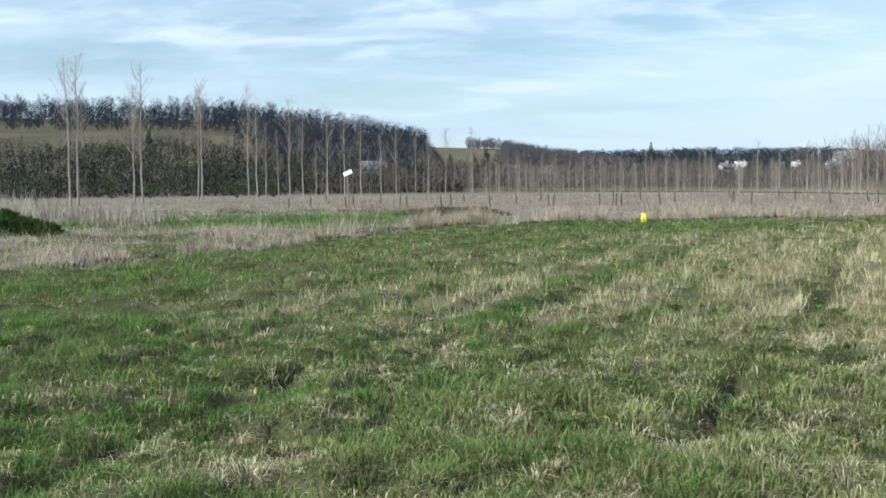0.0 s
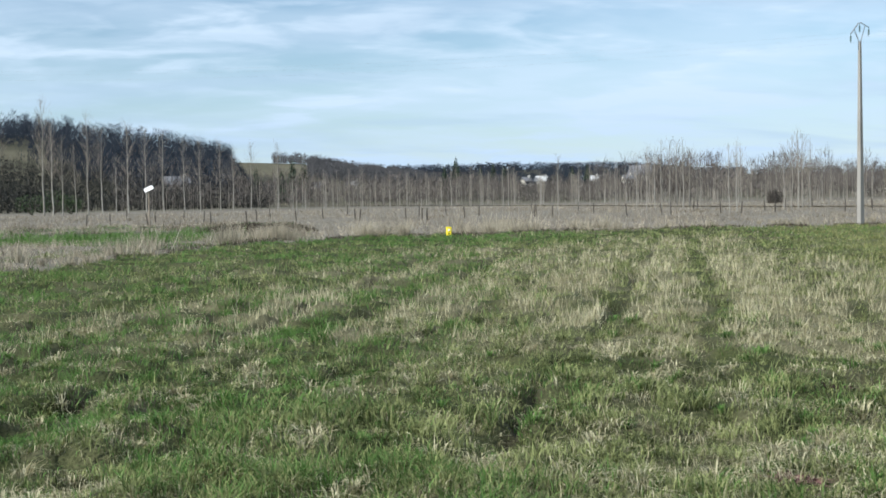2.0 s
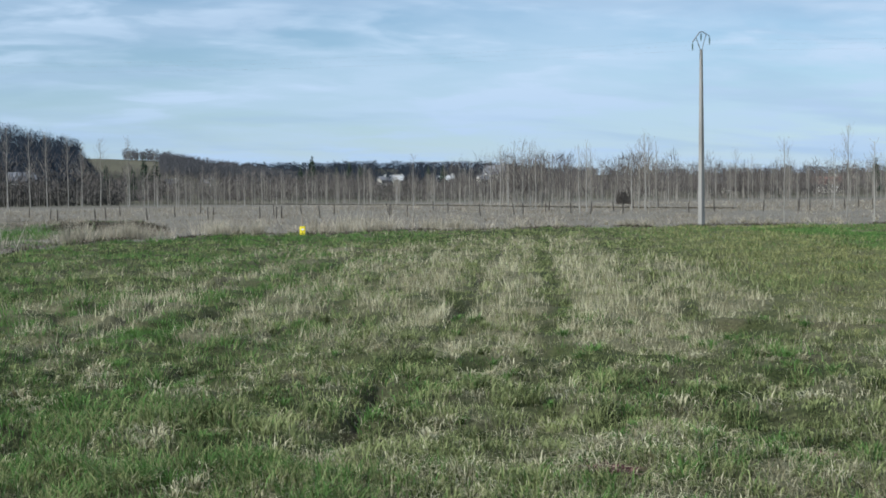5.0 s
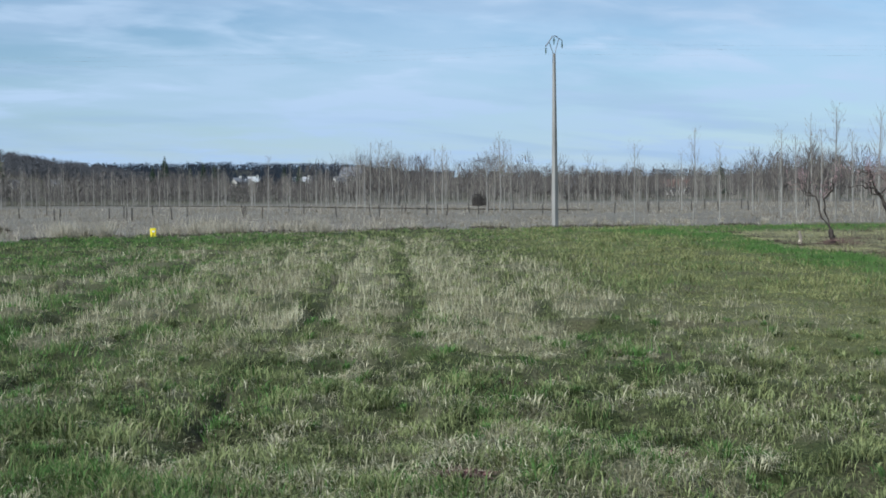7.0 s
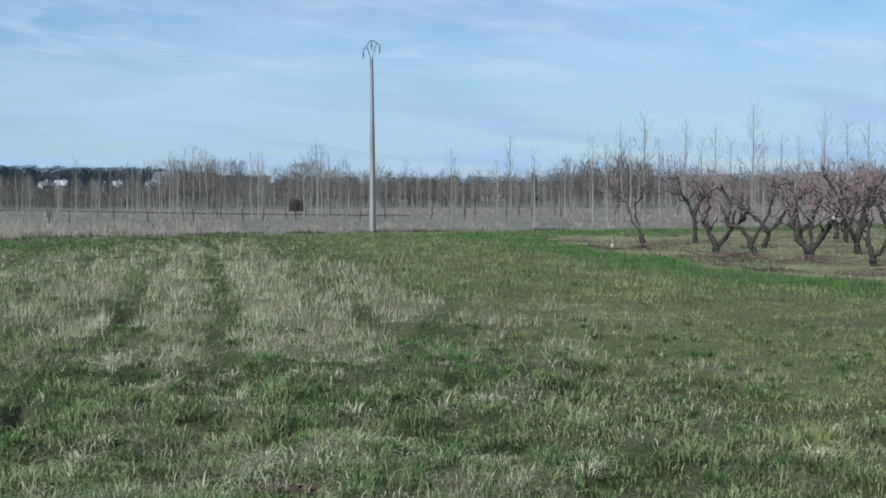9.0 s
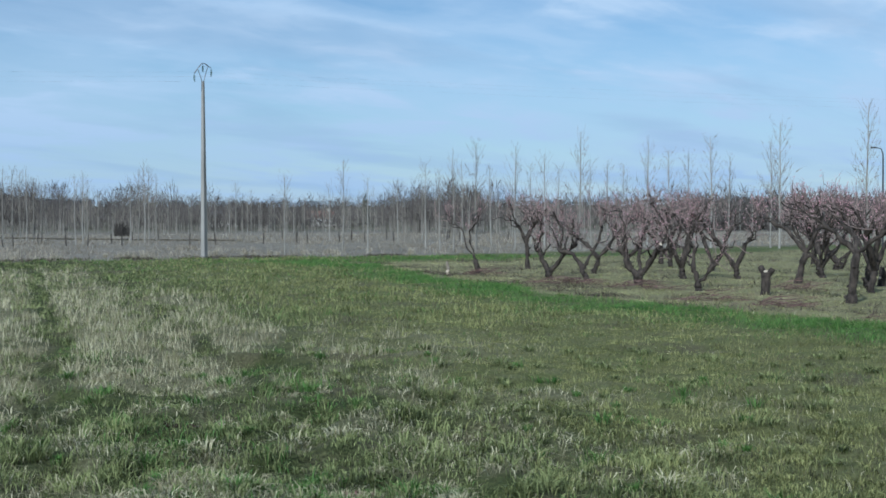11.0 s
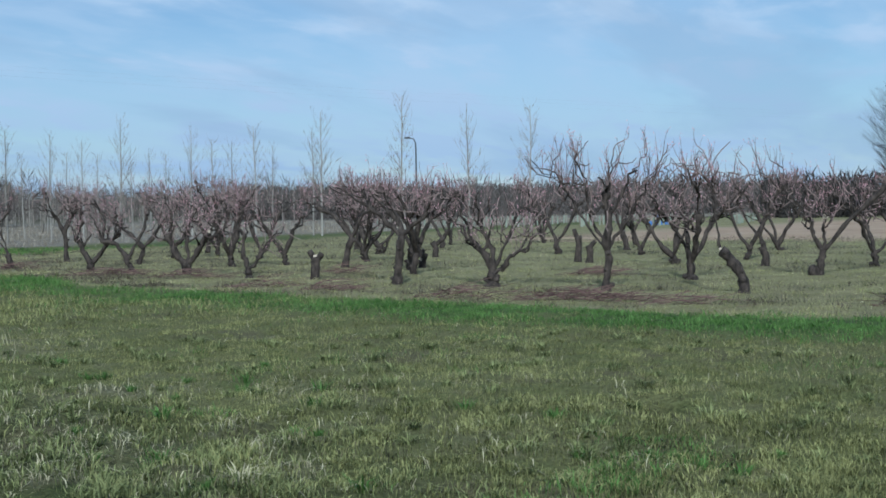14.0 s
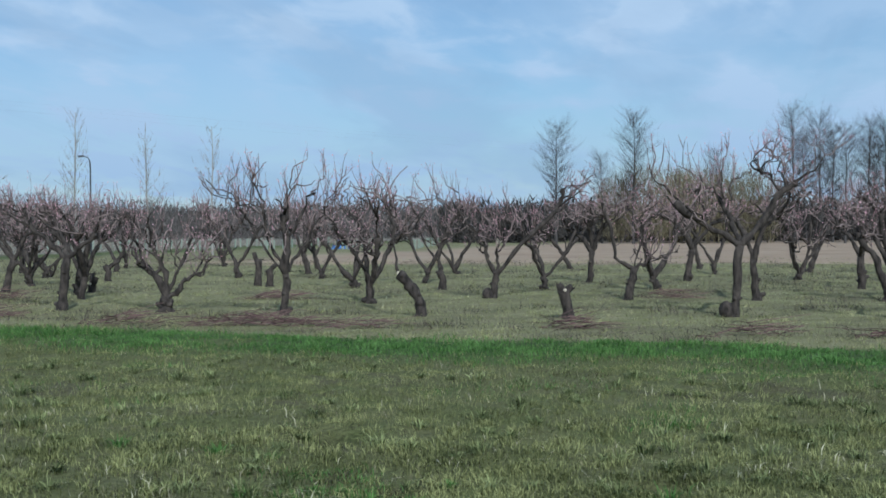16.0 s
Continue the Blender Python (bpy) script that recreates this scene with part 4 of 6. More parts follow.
def stump(x, y, pts, r, label, fork=None, cap=None, cap_r=0.0):
    """A cut-back trunk."""
    st = empty("tree_stump", x, y, height_at(x, y) - 0.03)
    vf = ([], [])
    way = []
    lp = [local(p) for p in pts]
    for i in range(len(lp) - 1):
        way += crooked(lp[i], lp[i + 1], 3, 0.012)[:-1]
    way.append(lp[-1])
    n = len(way)
    tube(vf, way, [r * (1.3 if i == 0 else 1.08 if i == 1 else 1.0) * rnd.uniform(0.92, 1.1) for i in range(n)], 9)
    for f in fork or ():
        f = [local(q) for q in f]
        tube(vf, crooked(f[0], f[1], 3, 0.012), [r * 0.75, r * 0.7, r * 0.72, r * 0.6], 7)
    part("trunk", vf, M_BARK, st, smooth=True)
    if cap:
        cv = lathe(([], []), ((cap_r, -0.03), (cap_r, 0.0), (cap_r * 0.5, 0.015)), 9)
        ob = part("cut_face", cv, M_CUT, st, "pale sawn face")
        p = local(cap[0])
        ob.matrix_basis = look(p, p - local(cap[1]))
    return tagged(st, label, "tree stump", "orchard stumps")


# first row, beside the grass track
peach_tree(21.7, 1.49, [(0, 0, 0), (0.06, 0, 0.6), (0.10, 0, 1.2)],
           [([None, (-0.35, 0, 1.45), (-0.95, -0.1, 1.88)], 0.075, 0.5), ([None, (0.45, 0.05, 1.55), (0.78, 0.0, 2.05), (1.05, 0.1, 2.2)], 0.075, 0.2),
            ([None, (0.05, 0.35, 1.6), (-0.1, 0.6, 2.0)], 0.06, 0.3), ([(0.78, 0.0, 2.05), (0.62, 0, 2.35), (0.30, -0.1, 2.45)], 0.028, 0.0)],
           r=0.105, shoots=120, top=3.1, bulge=(-0.14, -0.02, 0.16), label="large bare peach tree with a bulging base and long knotty limbs")
stump(20.79, 4.09, [(0, 0, 0), (-0.03, 0, 0.25), (-0.09, 0, 0.50)], 0.092, "short sawn-off dark trunk with a pale cut in grass",
      fork=[((-0.09, 0, 0.42), (-0.17, 0, 0.60)), ((-0.08, 0, 0.42), (0.06, 0, 0.56))], cap=((-0.07, -0.095, 0.50), (0, -1, 0.25)), cap_r=0.028)
peach_tree(20.9, 6.63, [(0, 0, 0), (-0.02, 0, 0.30), (-0.20, 0, 0.55), (-0.36, 0, 0.74)], [([None, (-0.42, 0, 1.1), (-0.46, 0.1, 1.7)], 0.028, 0.0)],
           r=0.13, shoots=34, top=2.9, spread=0.7, label="leaning sawn peach trunk carrying a single thin stem", cuts=[((-0.37, -0.06, 0.77), 0.03)])
peach_tree(20.8, 9.06, [(0, 0, 0), (0.02, 0, 0.4), (0.03, 0, 0.75)],
           [([None, (0.06, 0, 1.2), (0.02, 0, 1.72)], 0.095, 0.8), ([None, (-0.20, 0, 1.2), (-0.34, -0.1, 1.9)], 0.036, 0.2), ([None, (0.30, 0.2, 1.2), (0.60, 0.25, 1.7)], 0.034, 0.3),
            ([None, (-0.4, 0.2, 1.3), (-0.75, 0.2, 1.85)], 0.030, 0.3)], r=0.10, shoots=130, top=2.9)
peach_tree(21.45, 11.65, [(0, 0, 0), (0.02, 0, 0.16), (0.03, 0, 0.28)],
           [([None, (-0.12, 0, 0.62), (-0.40, 0, 0.92)], 0.095, 0.35), ([None, (0.0, 0.05, 0.75), (-0.22, 0.05, 1.2)], 0.075, 0.2), ([None, (0.28, -0.03, 0.46), (0.42, -0.05, 0.62), (0.66, -0.1, 0.70)], 0.06, 0.1),
            ([None, (0.16, 0.1, 0.7), (0.42, 0.2, 1.35)], 0.045, 0.1), ([(-0.40, 0, 0.92), (-0.62, 0, 1.4), (-0.55, 0, 1.8)], 0.03, 0.1)], r=0.17, shoots=120, top=2.3,
           label="peach tree split into several stems at the ground, bare shoots")
peach_tree(21.5, 13.85, [(0, 0, 0), (0.06, 0, 0.5), (0.12, 0, 1.0)],
           [([None, (-0.25, 0, 1.35), (-0.55, 0, 1.6), (-0.72, 0.1, 1.95)], 0.065, 0.3), ([None, (0.32, 0, 1.2), (0.62, 0, 1.45)], 0.06, 0.5), ([None, (-0.05, 0.3, 1.4), (-0.3, 0.6, 1.8)], 0.05, 0.3)],
           r=0.115, shoots=110, top=2.45)
stump(22.43, 16.53, [(0, 0, 0), (0.02, 0, 0.3), (0.03, 0, 0.50)], 0.10, "short stump with fuzzy pale regrowth on its top",
      fork=[((0.03, 0, 0.45), (-0.12, 0, 0.66)), ((0.03, 0, 0.45), (0.17, 0, 0.62))], cap=((0.03, 0, 0.56), (0.05, 0, 1)), cap_r=0.07)
peach_tree(22.6, 18.48, [(0, 0, 0), (-0.02, 0, 0.12), (-0.03, 0, 0.2)],
           [([None, (-0.14, 0, 0.5), (-0.10, 0, 1.0)], 0.065, 0.4), ([None, (0.16, 0, 0.38), (0.34, 0, 0.62)], 0.06, 0.3), ([(-0.10, 0, 1.0), (-0.25, 0, 1.3), (-0.1, 0, 1.7)], 0.03, 0)], r=0.11, shoots=44, top=2.0)
peach_tree(23.44, 21.1, [(0, 0, 0), (0.0, 0, 0.12), (0.01, 0, 0.26)],
           [([None, (-0.28, 0, 0.55), (-0.47, 0, 0.95)], 0.10, 0.4), ([None, (0.30, 0, 0.6), (0.62, 0, 1.02)], 0.095, 0.3), ([None, (0.0, 0.1, 0.6), (-0.02, 0.15, 0.95)], 0.06, 0),
            ([(-0.47, 0, 0.95), (-0.35, 0, 1.5), (-0.5, 0, 1.9)], 0.03, 0), ([(0.62, 0, 1.02), (0.85, 0, 1.5), (0.75, 0, 1.95)], 0.03, 0)], r=0.15, shoots=120, top=2.45,
           label="peach tree with two thick limbs in a wide fork", cuts=[((0.62, -0.03, 1.07), 0.05)])
peach_tree(24.05, 23.46, [(0, 0, 0), (-0.06, 0, 0.18), (-0.16, 0, 0.36)],
           [([None, (-0.42, 0, 0.75), (-0.85, 0, 0.85)], 0.085, 0.5), ([None, (0.1, 0.2, 0.9), (0.3, 0.3, 1.5)], 0.05, 0.3), ([(-0.85, 0, 0.85), (-0.75, 0, 1.3), (-1.0, 0, 1.8)], 0.04, 0.2)], r=0.105, shoots=90, top=2.4)
peach_tree(24.4, 25.3, [(0, 0, 0), (0.0, 0, 0.1), (0.0, 0, 0.2)],
           [([None, (-0.24, 0, 0.55), (-0.42, 0, 0.92)], 0.08, 0.4), ([None, (0.35, 0, 0.55), (0.85, 0, 1.0)], 0.08, 0.3), ([(-0.42, 0, 0.92), (-0.2, 0, 1.3), (-0.35, 0, 1.75)], 0.05, 0.3)], r=0.12, shoots=100, top=2.5)
peach_tree(24.92, 29.01, [(0, 0, 0), (-0.03, 0, 0.26), (-0.06, 0, 0.46)],
           [([None, (-0.25, 0, 0.9), (-0.32, 0, 1.35), (-0.05, 0, 1.6)], 0.035, 0.2), ([None, (-0.4, 0, 0.8), (-0.62, 0, 1.45), (-1.0, 0, 1.6)], 0.03, 0.2)], r=0.11, shoots=60, top=2.4)


def generic_peach(x, y, seed):
    """A peach tree of the back rows: a short leaning trunk and two to four straight limbs in a vee."""
    rnd.seed(seed)
    h = rnd.choice((rnd.uniform(0.15, 0.35), rnd.uniform(0.3, 0.6), rnd.uniform(0.5, 0.95)))
    lean_x = rnd.uniform(-0.22, 0.22) * (0.5 + h)
    limbs = []
    n = rnd.choice((2, 2, 3, 3, 4))
    a0 = rnd.choice((0.0, math.pi)) + rnd.uniform(-0.7, 0.7)
    for i in range(n):
        a = a0 + 6.28 * i / n + rnd.uniform(-0.35, 0.35)
        d = rnd.uniform(0.35, 0.95)
        z1 = h + rnd.uniform(0.4, 0.7)
        z2 = max(z1 + 0.2, rnd.uniform(1.15, 1.75))
        mid = (lean_x + 0.55 * d * math.cos(a), 0.55 * d * math.sin(a), z1)
        end = (lean_x + d * math.cos(a), d * math.sin(a), z2)
        limbs.append(([None, mid, end], rnd.uniform(0.055, 0.085), rnd.uniform(0.2, 0.6)))
        if rnd.random() < 0.6:
            b = a + rnd.uniform(-0.9, 0.9)
            limbs.append(([end, (end[0] + 0.28 * math.cos(b), end[1] + 0.28 * math.sin(b), z2 + rnd.uniform(0.2, 0.4)), (end[0] + 0.45 * math.cos(b), end[1] + 0.45 * math.sin(b), z2 + rnd.uniform(0.3, 0.7))], 0.032, 0.3))
    return peach_tree(x, y, [(0, 0, 0), (lean_x * 0.4, 0, h * 0.5), (lean_x, 0, h)], limbs, r=rnd.uniform(0.10, 0.135), shoots=rnd.randint(62, 95), top=rnd.uniform(2.2, 2.8))


# second row: two trees with a shape of their own
peach_tree(26.21, 6.56, [(0, 0, 0), (0.05, 0, 0.3), (0.10, 0, 0.55)],
           [([None, (-0.1, 0, 0.85), (-0.12, 0, 1.15)], 0.06, 0.3), ([None, (0.12, 0, 0.9), (0.14, 0, 1.22)], 0.055, 0.2), ([None, (0.6, 0, 1.15), (1.35, 0, 1.85), (1.5, 0, 2.3)], 0.065, 0.5), ([(-0.12, 0, 1.15), (-0.5, 0, 1.6), (-0.7, 0, 1.9)], 0.03, 0.1)],
           r=0.105, shoots=110, top=2.9, bulge=(-0.1, 0, 0.12), cuts=[((0.14, -0.05, 1.24), 0.06)], label="peach tree with one long slanting limb and a pale cut")
peach_tree(26.18, 3.72, [(0, 0, 0), (0.08, 0, 0.35), (0.15, 0, 0.68)],
           [([None, (-0.25, 0, 0.9), (-0.32, 0, 1.5), (-0.5, 0, 2.0)], 0.05, 0.2), ([None, (0.3, 0, 0.75), (0.38, 0, 0.78)], 0.05, 0.2), ([None, (0.3, 0.1, 1.3), (0.5, 0.2, 1.9)], 0.025, 0)], r=0.12, shoots=90, top=2.7)
for i, (tx, ty) in enumerate(((26.32, 1.15), (24.37, 8.66), (26.31, 16.45), (27.32, 19.05), (27.9, 21.43), (26.9, 22.5), (27.5, 26.5), (29.1, 31.2), (24.9, 15.5), (30.65, 11.1), (30.05, 6.1), (30.34, 3.44), (31.1, -1.2),
                              (31.25, 21.0), (31.8, 25.4), (30.3, 20.3), (32.98, 9.93), (35.6, 13.9), (36.2, 16.85), (34.06, 5.6), (34.98, 3.04), (35.94, 0.1), (35.7, 23.4), (36.3, 23.6), (33.45, 28.5), (35.6, 30.8),
                              (39.5, 15.8), (39.4, 10.6), (39.85, 2.5), (41.9, -0.4), (40.7, 23.7), (44.3, 7.7), (47.1, 22.4), (26.4, -1.3), (26.5, -3.8), (21.9, -1.0), (21.8, -3.4), (30.6, -3.6), (35.5, -2.4), (40.2, -3.2), (39.8, 27.0), (44.6, 25.5), (44.8, 17.5), (44.5, 12.5), (45.0, 3.2), (31.0, 28.3))):
    generic_peach(tx, ty, 100 + i)
for i, (tx, ty, hh, tag) in enumerate(((31.3, 14.1, 0.75, "short dark stump"), (30.9, 13.6, 0.5, "short dark stump"), (27.5, 16.8, 0.4, "low stump with pale cut"), (33.6, 19.9, 0.5, "low dark stump"), (29.77, 8.6, 0.5, "stump with a thin shoot"))):
    rnd.seed(300 + i)
    stump(tx, ty, [(0, 0, 0), (0.03, 0, hh * 0.6), (rnd.uniform(-0.1, 0.1), 0, hh)], 0.092, tag + " in the orchard grass", fork=[((0, 0, hh * 0.8), (rnd.uniform(-0.3, 0.3), 0, hh * 1.25))],
          cap=((0.0, -0.095, hh * 0.6), (0, -1, 0.1)) if "pale" in tag else None, cap_r=0.03)


def pruning_pile(x, y, length, width, n, seed, turn):
    """Cut twigs raked into a low heap."""
    rnd.seed(seed)
    vf = ([], [])
    for i in range(int(n * 0.55)):
        a = radians(turn) + rnd.gauss(0, 1.0)
        d = Vector((math.cos(a), math.sin(a), rnd.uniform(-0.05, 0.16)))
        l = rnd.uniform(0.25, 0.9)
        u, w = rnd.gauss(0, 0.24) * length, rnd.gauss(0, 0.26) * width
        p = Vector((math.cos(radians(turn)) * u - math.sin(radians(turn)) * w, math.sin(radians(turn)) * u + math.cos(radians(turn)) * w, rnd.uniform(0.01, 0.20) * math.exp(-(u / (0.3 * length)) ** 2)))
        tube(vf, crooked(p, p + d * l, 3, 0.05), [0.007, 0.006, 0.005, 0.003], 3, cap=False)
    ob = new("pruning_pile", mesh_from("pruning_pile", vf[0], vf[1], M_PRUNE))
    ob.matrix_basis = pose(x, y, height_at(x, y))
    return tagged(ob, "low heap of reddish pruned twigs on orchard grass", "prunings", "pruning piles", "stuff")


for i, (px, py, pl, pw, pn, pt) in enumerate(((18.6, 8.8, 2.6, 0.7, 260, -80), (18.5, 10.8, 1.6, 0.6, 110, -75), (19.6, 14.2, 1.6, 0.7, 120, -60), (20.2, 16.4, 1.4, 0.6, 90, -65), (22.3, 20.2, 1.8, 0.7, 120, -65), (22.6, 23.0, 2.2, 0.8, 200, -65), (24.5, 28.5, 2.0, 0.8, 110, -65),
                                              (18.9, 3.9, 0.9, 0.4, 90, -85), (18.2, 1.3, 1.6, 0.5, 70, -80), (18.0, -0.6, 1.0, 0.4, 80, -80), (18.3, 6.9, 1.2, 0.4, 50, -80), (26.6, 3.0, 1.4, 0.6, 80, -80), (25.5, 11.2, 1.8, 0.8, 120, -80), (24.5, 17.3, 1.6, 0.7, 90, -70))):
    pruning_pile(px, py, pl, pw, pn, 400 + i, pt)


# ---- electricity pole with its wires ----
def conductor(a, b, sag):
    vf = ([], [])
    pts = [a.lerp(b, k / 16) - Vector((0, 0, 4 * sag * (k / 16) * (1 - k / 16))) for k in range(17)]
    return tube(vf, pts, [0.0012] * 17, 4)


PX, PY = 26.55, 49.8
epole = empty("electricity_pole", PX, PY, height_at(PX, PY), 22)
shaft = ([], [])
sv = []
H_SHAFT = 8.0
for z, wx, wy in ((-0.4, 0.135, 0.115), (2.5, 0.112, 0.096), (5.0, 0.090, 0.078), (H_SHAFT, 0.062, 0.055)):
    c = 0.02
    sv.append([(-wx + c, -wy), (wx - c, -wy), (wx, -wy + c), (wx, wy - c), (wx - c, wy), (-wx + c, wy), (-wx, wy - c), (-wx, -wy + c)])
    shaft[0].extend(Vector((px, py, z)) for px, py in sv[-1])
for i in range(3):
    for k in range(8):
        shaft[1].append((i * 8 + k, i * 8 + (k + 1) % 8, i * 8 + 8 + (k + 1) % 8, i * 8 + 8 + k))
shaft[1].append(tuple(24 + k for k in range(8)))
part("shaft", shaft, M_CONC, epole, "tapered grey concrete shaft")
for bx, bz in ((-0.34, 0.50), (0.34, 0.70)):
    br = tube(([], []), [Vector((math.copysign(0.05, bx), 0, H_SHAFT - 0.35)), Vector((math.copysign(0.06, bx), 0, H_SHAFT)), Vector((bx, 0, H_SHAFT + bz))], [0.018, 0.018, 0.018], 6)
    part("brace", br, M_STEEL, epole)
arm = tube(([], []), [Vector((-0.58, 0, H_SHAFT + 0.30)), Vector((-0.10, 0, H_SHAFT + 0.78)), Vector((0.08, 0, H_SHAFT + 0.82)), Vector((0.60, 0, H_SHAFT + 0.64))], [0.026, 0.026, 0.024, 0.02], 6)
part("crossarm", arm, M_STEEL, epole, "bent steel crossarm")
HANG = ((-0.58, H_SHAFT + 0.30), (0.0, H_SHAFT + 0.78), (0.58, H_SHAFT + 0.64))
for hx, hz in HANG:
    ins = part("insulator", lathe(([], []), ((0.010, 0.0), (0.010, -0.08), (0.045, -0.10), (0.02, -0.14), (0.045, -0.19), (0.02, -0.23), (0.045, -0.28), (0.02, -0.31), (0.012, -0.38)), 10, (hx, 0, hz)), M_GLASS, epole, "dark glass insulator string")
tagged(epole, "tall concrete electricity pole with bent steel arm at the field edge", "utility pole")
pole_m = pose(PX, PY, 0, 0, 0, 22)
for hx, hz in HANG:
    a = pole_m @ Vector((hx, 0, hz - 0.38))
    for end in (a + Vector((-64, 30, 2.2)), a + Vector((118, -62, 0.6))):
        w = conductor(a, end, 1.1)
        wo = new("overhead_wire", mesh_from("overhead_wire", w[0], w[1], M_WIRE))
        tagged(wo, "thin grey overhead conductor strung from the pole", "wire", "overhead wires")
for dx, dy, dz in ((-64, 30, 2.2), (118, -62, 0.6)):
    far_pole = copy_thing(epole, pose(PX + dx, PY + dy, height_at(PX + dx, PY + dy) + dz * 0.2, 0, 0, 22))
    tagged(far_pole, "distant concrete electricity pole carrying the wires", "utility pole")


# ---- marker, board, street lamp ----
mk = empty("marker_post", 8.12, 49.0, height_at(8.12, 49.0) + 0.03, -10)
part("post", lathe(([], []), ((0.035, 0), (0.035, 0.2), (0.03, 0.78), (0.02, 0.8)), 10), M_POST, mk)
mb = box(([], []), -0.115, -0.07, 0.02, 0.115, 0.07, 0.36, 0.03)
part("box", mb, M_YELLOW, mk, "bright yellow painted box")
lidv = box(([], []), -0.12, -0.075, 0.36, 0.12, 0.075, 0.39, 0.03)
part("lid", lidv, M_YELLOW, mk)
part("front_plate", box(([], []), -0.05, -0.08, 0.23, 0.05, -0.068, 0.30, 0.01), M_WHITE, mk, "pale plate on the box")
tagged(mk, "small bright yellow marker box at the edge of the dry grass", "marker")

bd = empty("notice_board", -6.05, 78.0, height_at(-6.05, 78.0), 8)
part("post", tube(([], []), [Vector((0, 0.06, -0.1)), Vector((0, 0.06, 1.0)), Vector((0, 0.06, 2.35))], [0.06, 0.055, 0.05], 8), M_POST, bd, "pale wooden post")
pan = part("panel", box(([], []), -0.29, -0.02, -0.14, 0.29, 0.02, 0.14, 0.01), M_WHITE, bd, "tilted white panel")
pan.matrix_basis = pose(0, -0.05, 2.42, -30, -24, 0)
hood = part("hood", box(([], []), -0.36, -0.05, -0.035, 0.36, 0.14, 0.035, 0.01), M_DARK, bd, "dark hood")
hood.matrix_basis = pose(0.10, 0.05, 2.57, -20, -24, 0)
tagged(bd, "white tilted panel on a wooden post in dry grass", "board")

LX, LY = 61.6, 37.2
lamp = empty("street_lamp", LX, LY, height_at(LX, LY))
lp = [Vector((0, 0, 0)), Vector((0, 0, 3)), Vector((0, 0, 5.0)), Vector((0.0, 0.02, 5.35)), Vector((-0.05, 0.10, 5.58)), Vector((-0.17, 0.32, 5.66))]
part("pole", tube(([], []), lp, [0.055, 0.048, 0.042, 0.038, 0.028, 0.024], 8), M_DARK, lamp, "dark pole with a bent arm")
hd = part("lamp_head", box(([], []), -0.07, -0.16, -0.05, 0.07, 0.16, 0.04, 0.02), M_DARK, lamp)
hd.matrix_basis = pose(-0.23, 0.44, 5.66, 0, 0, 30)
tagged(lamp, "tall street lamp with a bent arm behind the orchard", "street lamp")


# ---- poplars ----
def poplar_parts(seed, h, girth, first, spread, branches, twigs, fat=0.5, up=(0.9, 1.7), round_top=0.62, oval=False):
    """Trunk and crown of a bare young poplar."""
    rnd.seed(seed)
    tv, cv = ([], []), ([], [])
    n = 10
    pts = []
    off = Vector((0, 0, 0))
    for i in range(n + 1):
        off = off + Vector((rnd.uniform(-1, 1), rnd.uniform(-1, 1), 0)) * h * 0.006
        pts.append(off + Vector((0, 0, h * i / n)))
    tube(tv, pts, [girth * (1.15 if i == 0 else 1.0) * (1 - 0.93 * (i / n) ** 0.9) + 0.008 for i in range(n + 1)], 6)

    def on(k):
        f = k * n
        i = min(int(f), n - 1)
        return pts[i].lerp(pts[i + 1], f - i)
    for b in range(branches):
        k = first + (0.97 - first) * (b + rnd.random()) / branches
        a = rnd.uniform(0, 6.28)
        rise = rnd.uniform(*up)
        d = Vector((math.cos(a), math.sin(a), rise)).normalized()
        size = spread * h * (1.0 - round_top * (k - first) / (1 - first)) * rnd.uniform(0.6, 1.15)
        if oval:
            size = spread * h * (0.30 + 0.70 * math.sin(math.pi * min(1.0, 0.10 + 0.74 * (k - first) / (1 - first)))) * rnd.uniform(0.6, 1.15)
        p0 = on(k)
        p1 = p0 + d * size * 0.5
        p2 = p1 + (d + Vector((0, 0, 0.35)) + rv(0.15)).normalized() * size * 0.5
        r0 = girth * (0.15 if oval else 0.22) * (1 - 0.6 * k)
        tube(cv, [p0, p1, p2], [r0, r0 * 0.6, r0 * 0.2], 3, cap=False)
        for t in range(twigs):
            q = p0.lerp(p1, rnd.uniform(0.3, 1)) if rnd.random() < 0.5 else p1.lerp(p2, rnd.random())
            dd = (d * 0.6 + rv(0.8) + Vector((0, 0, 0.5))).normalized()
            l = size * (rnd.uniform(0.25, 0.55) if oval else rnd.uniform(0.18, 0.42))
            w = dd.cross(rv(1)).normalized() * r0 * fat * 1.5
            b0 = len(cv[0])
            cv[0].extend((q - w, q + w, q + (dd + Vector((0, 0, 0.1))).normalized() * l))
            cv[1].append((b0, b0 + 1, b0 + 2))
    return tv, cv


def poplar(name, x, y, kind, label, mat_crown=None, mat_trunk=None):
    tv, cv = kind
    tree = empty(name, x, y, height_at(x, y) - 0.05)
    part("trunk", tv, mat_trunk or M_POPLAR, tree, smooth=True)
    part("crown", cv, mat_crown or M_PTWIG, tree)
    return tagged(tree, label, "tree")


def grove(proto_list, places, label, group):
    """Copies of a few poplars at many places: x, y, height factor, turn."""
    for i, (x, y, f, turn) in enumerate(places):
        ob = copy_thing(proto_list[i % len(proto_list)], pose(x, y, height_at(x, y) - 0.05, 0, 0, turn))
        ob.scale = (f, f, f)
        tagged(ob, label, "tree", group)


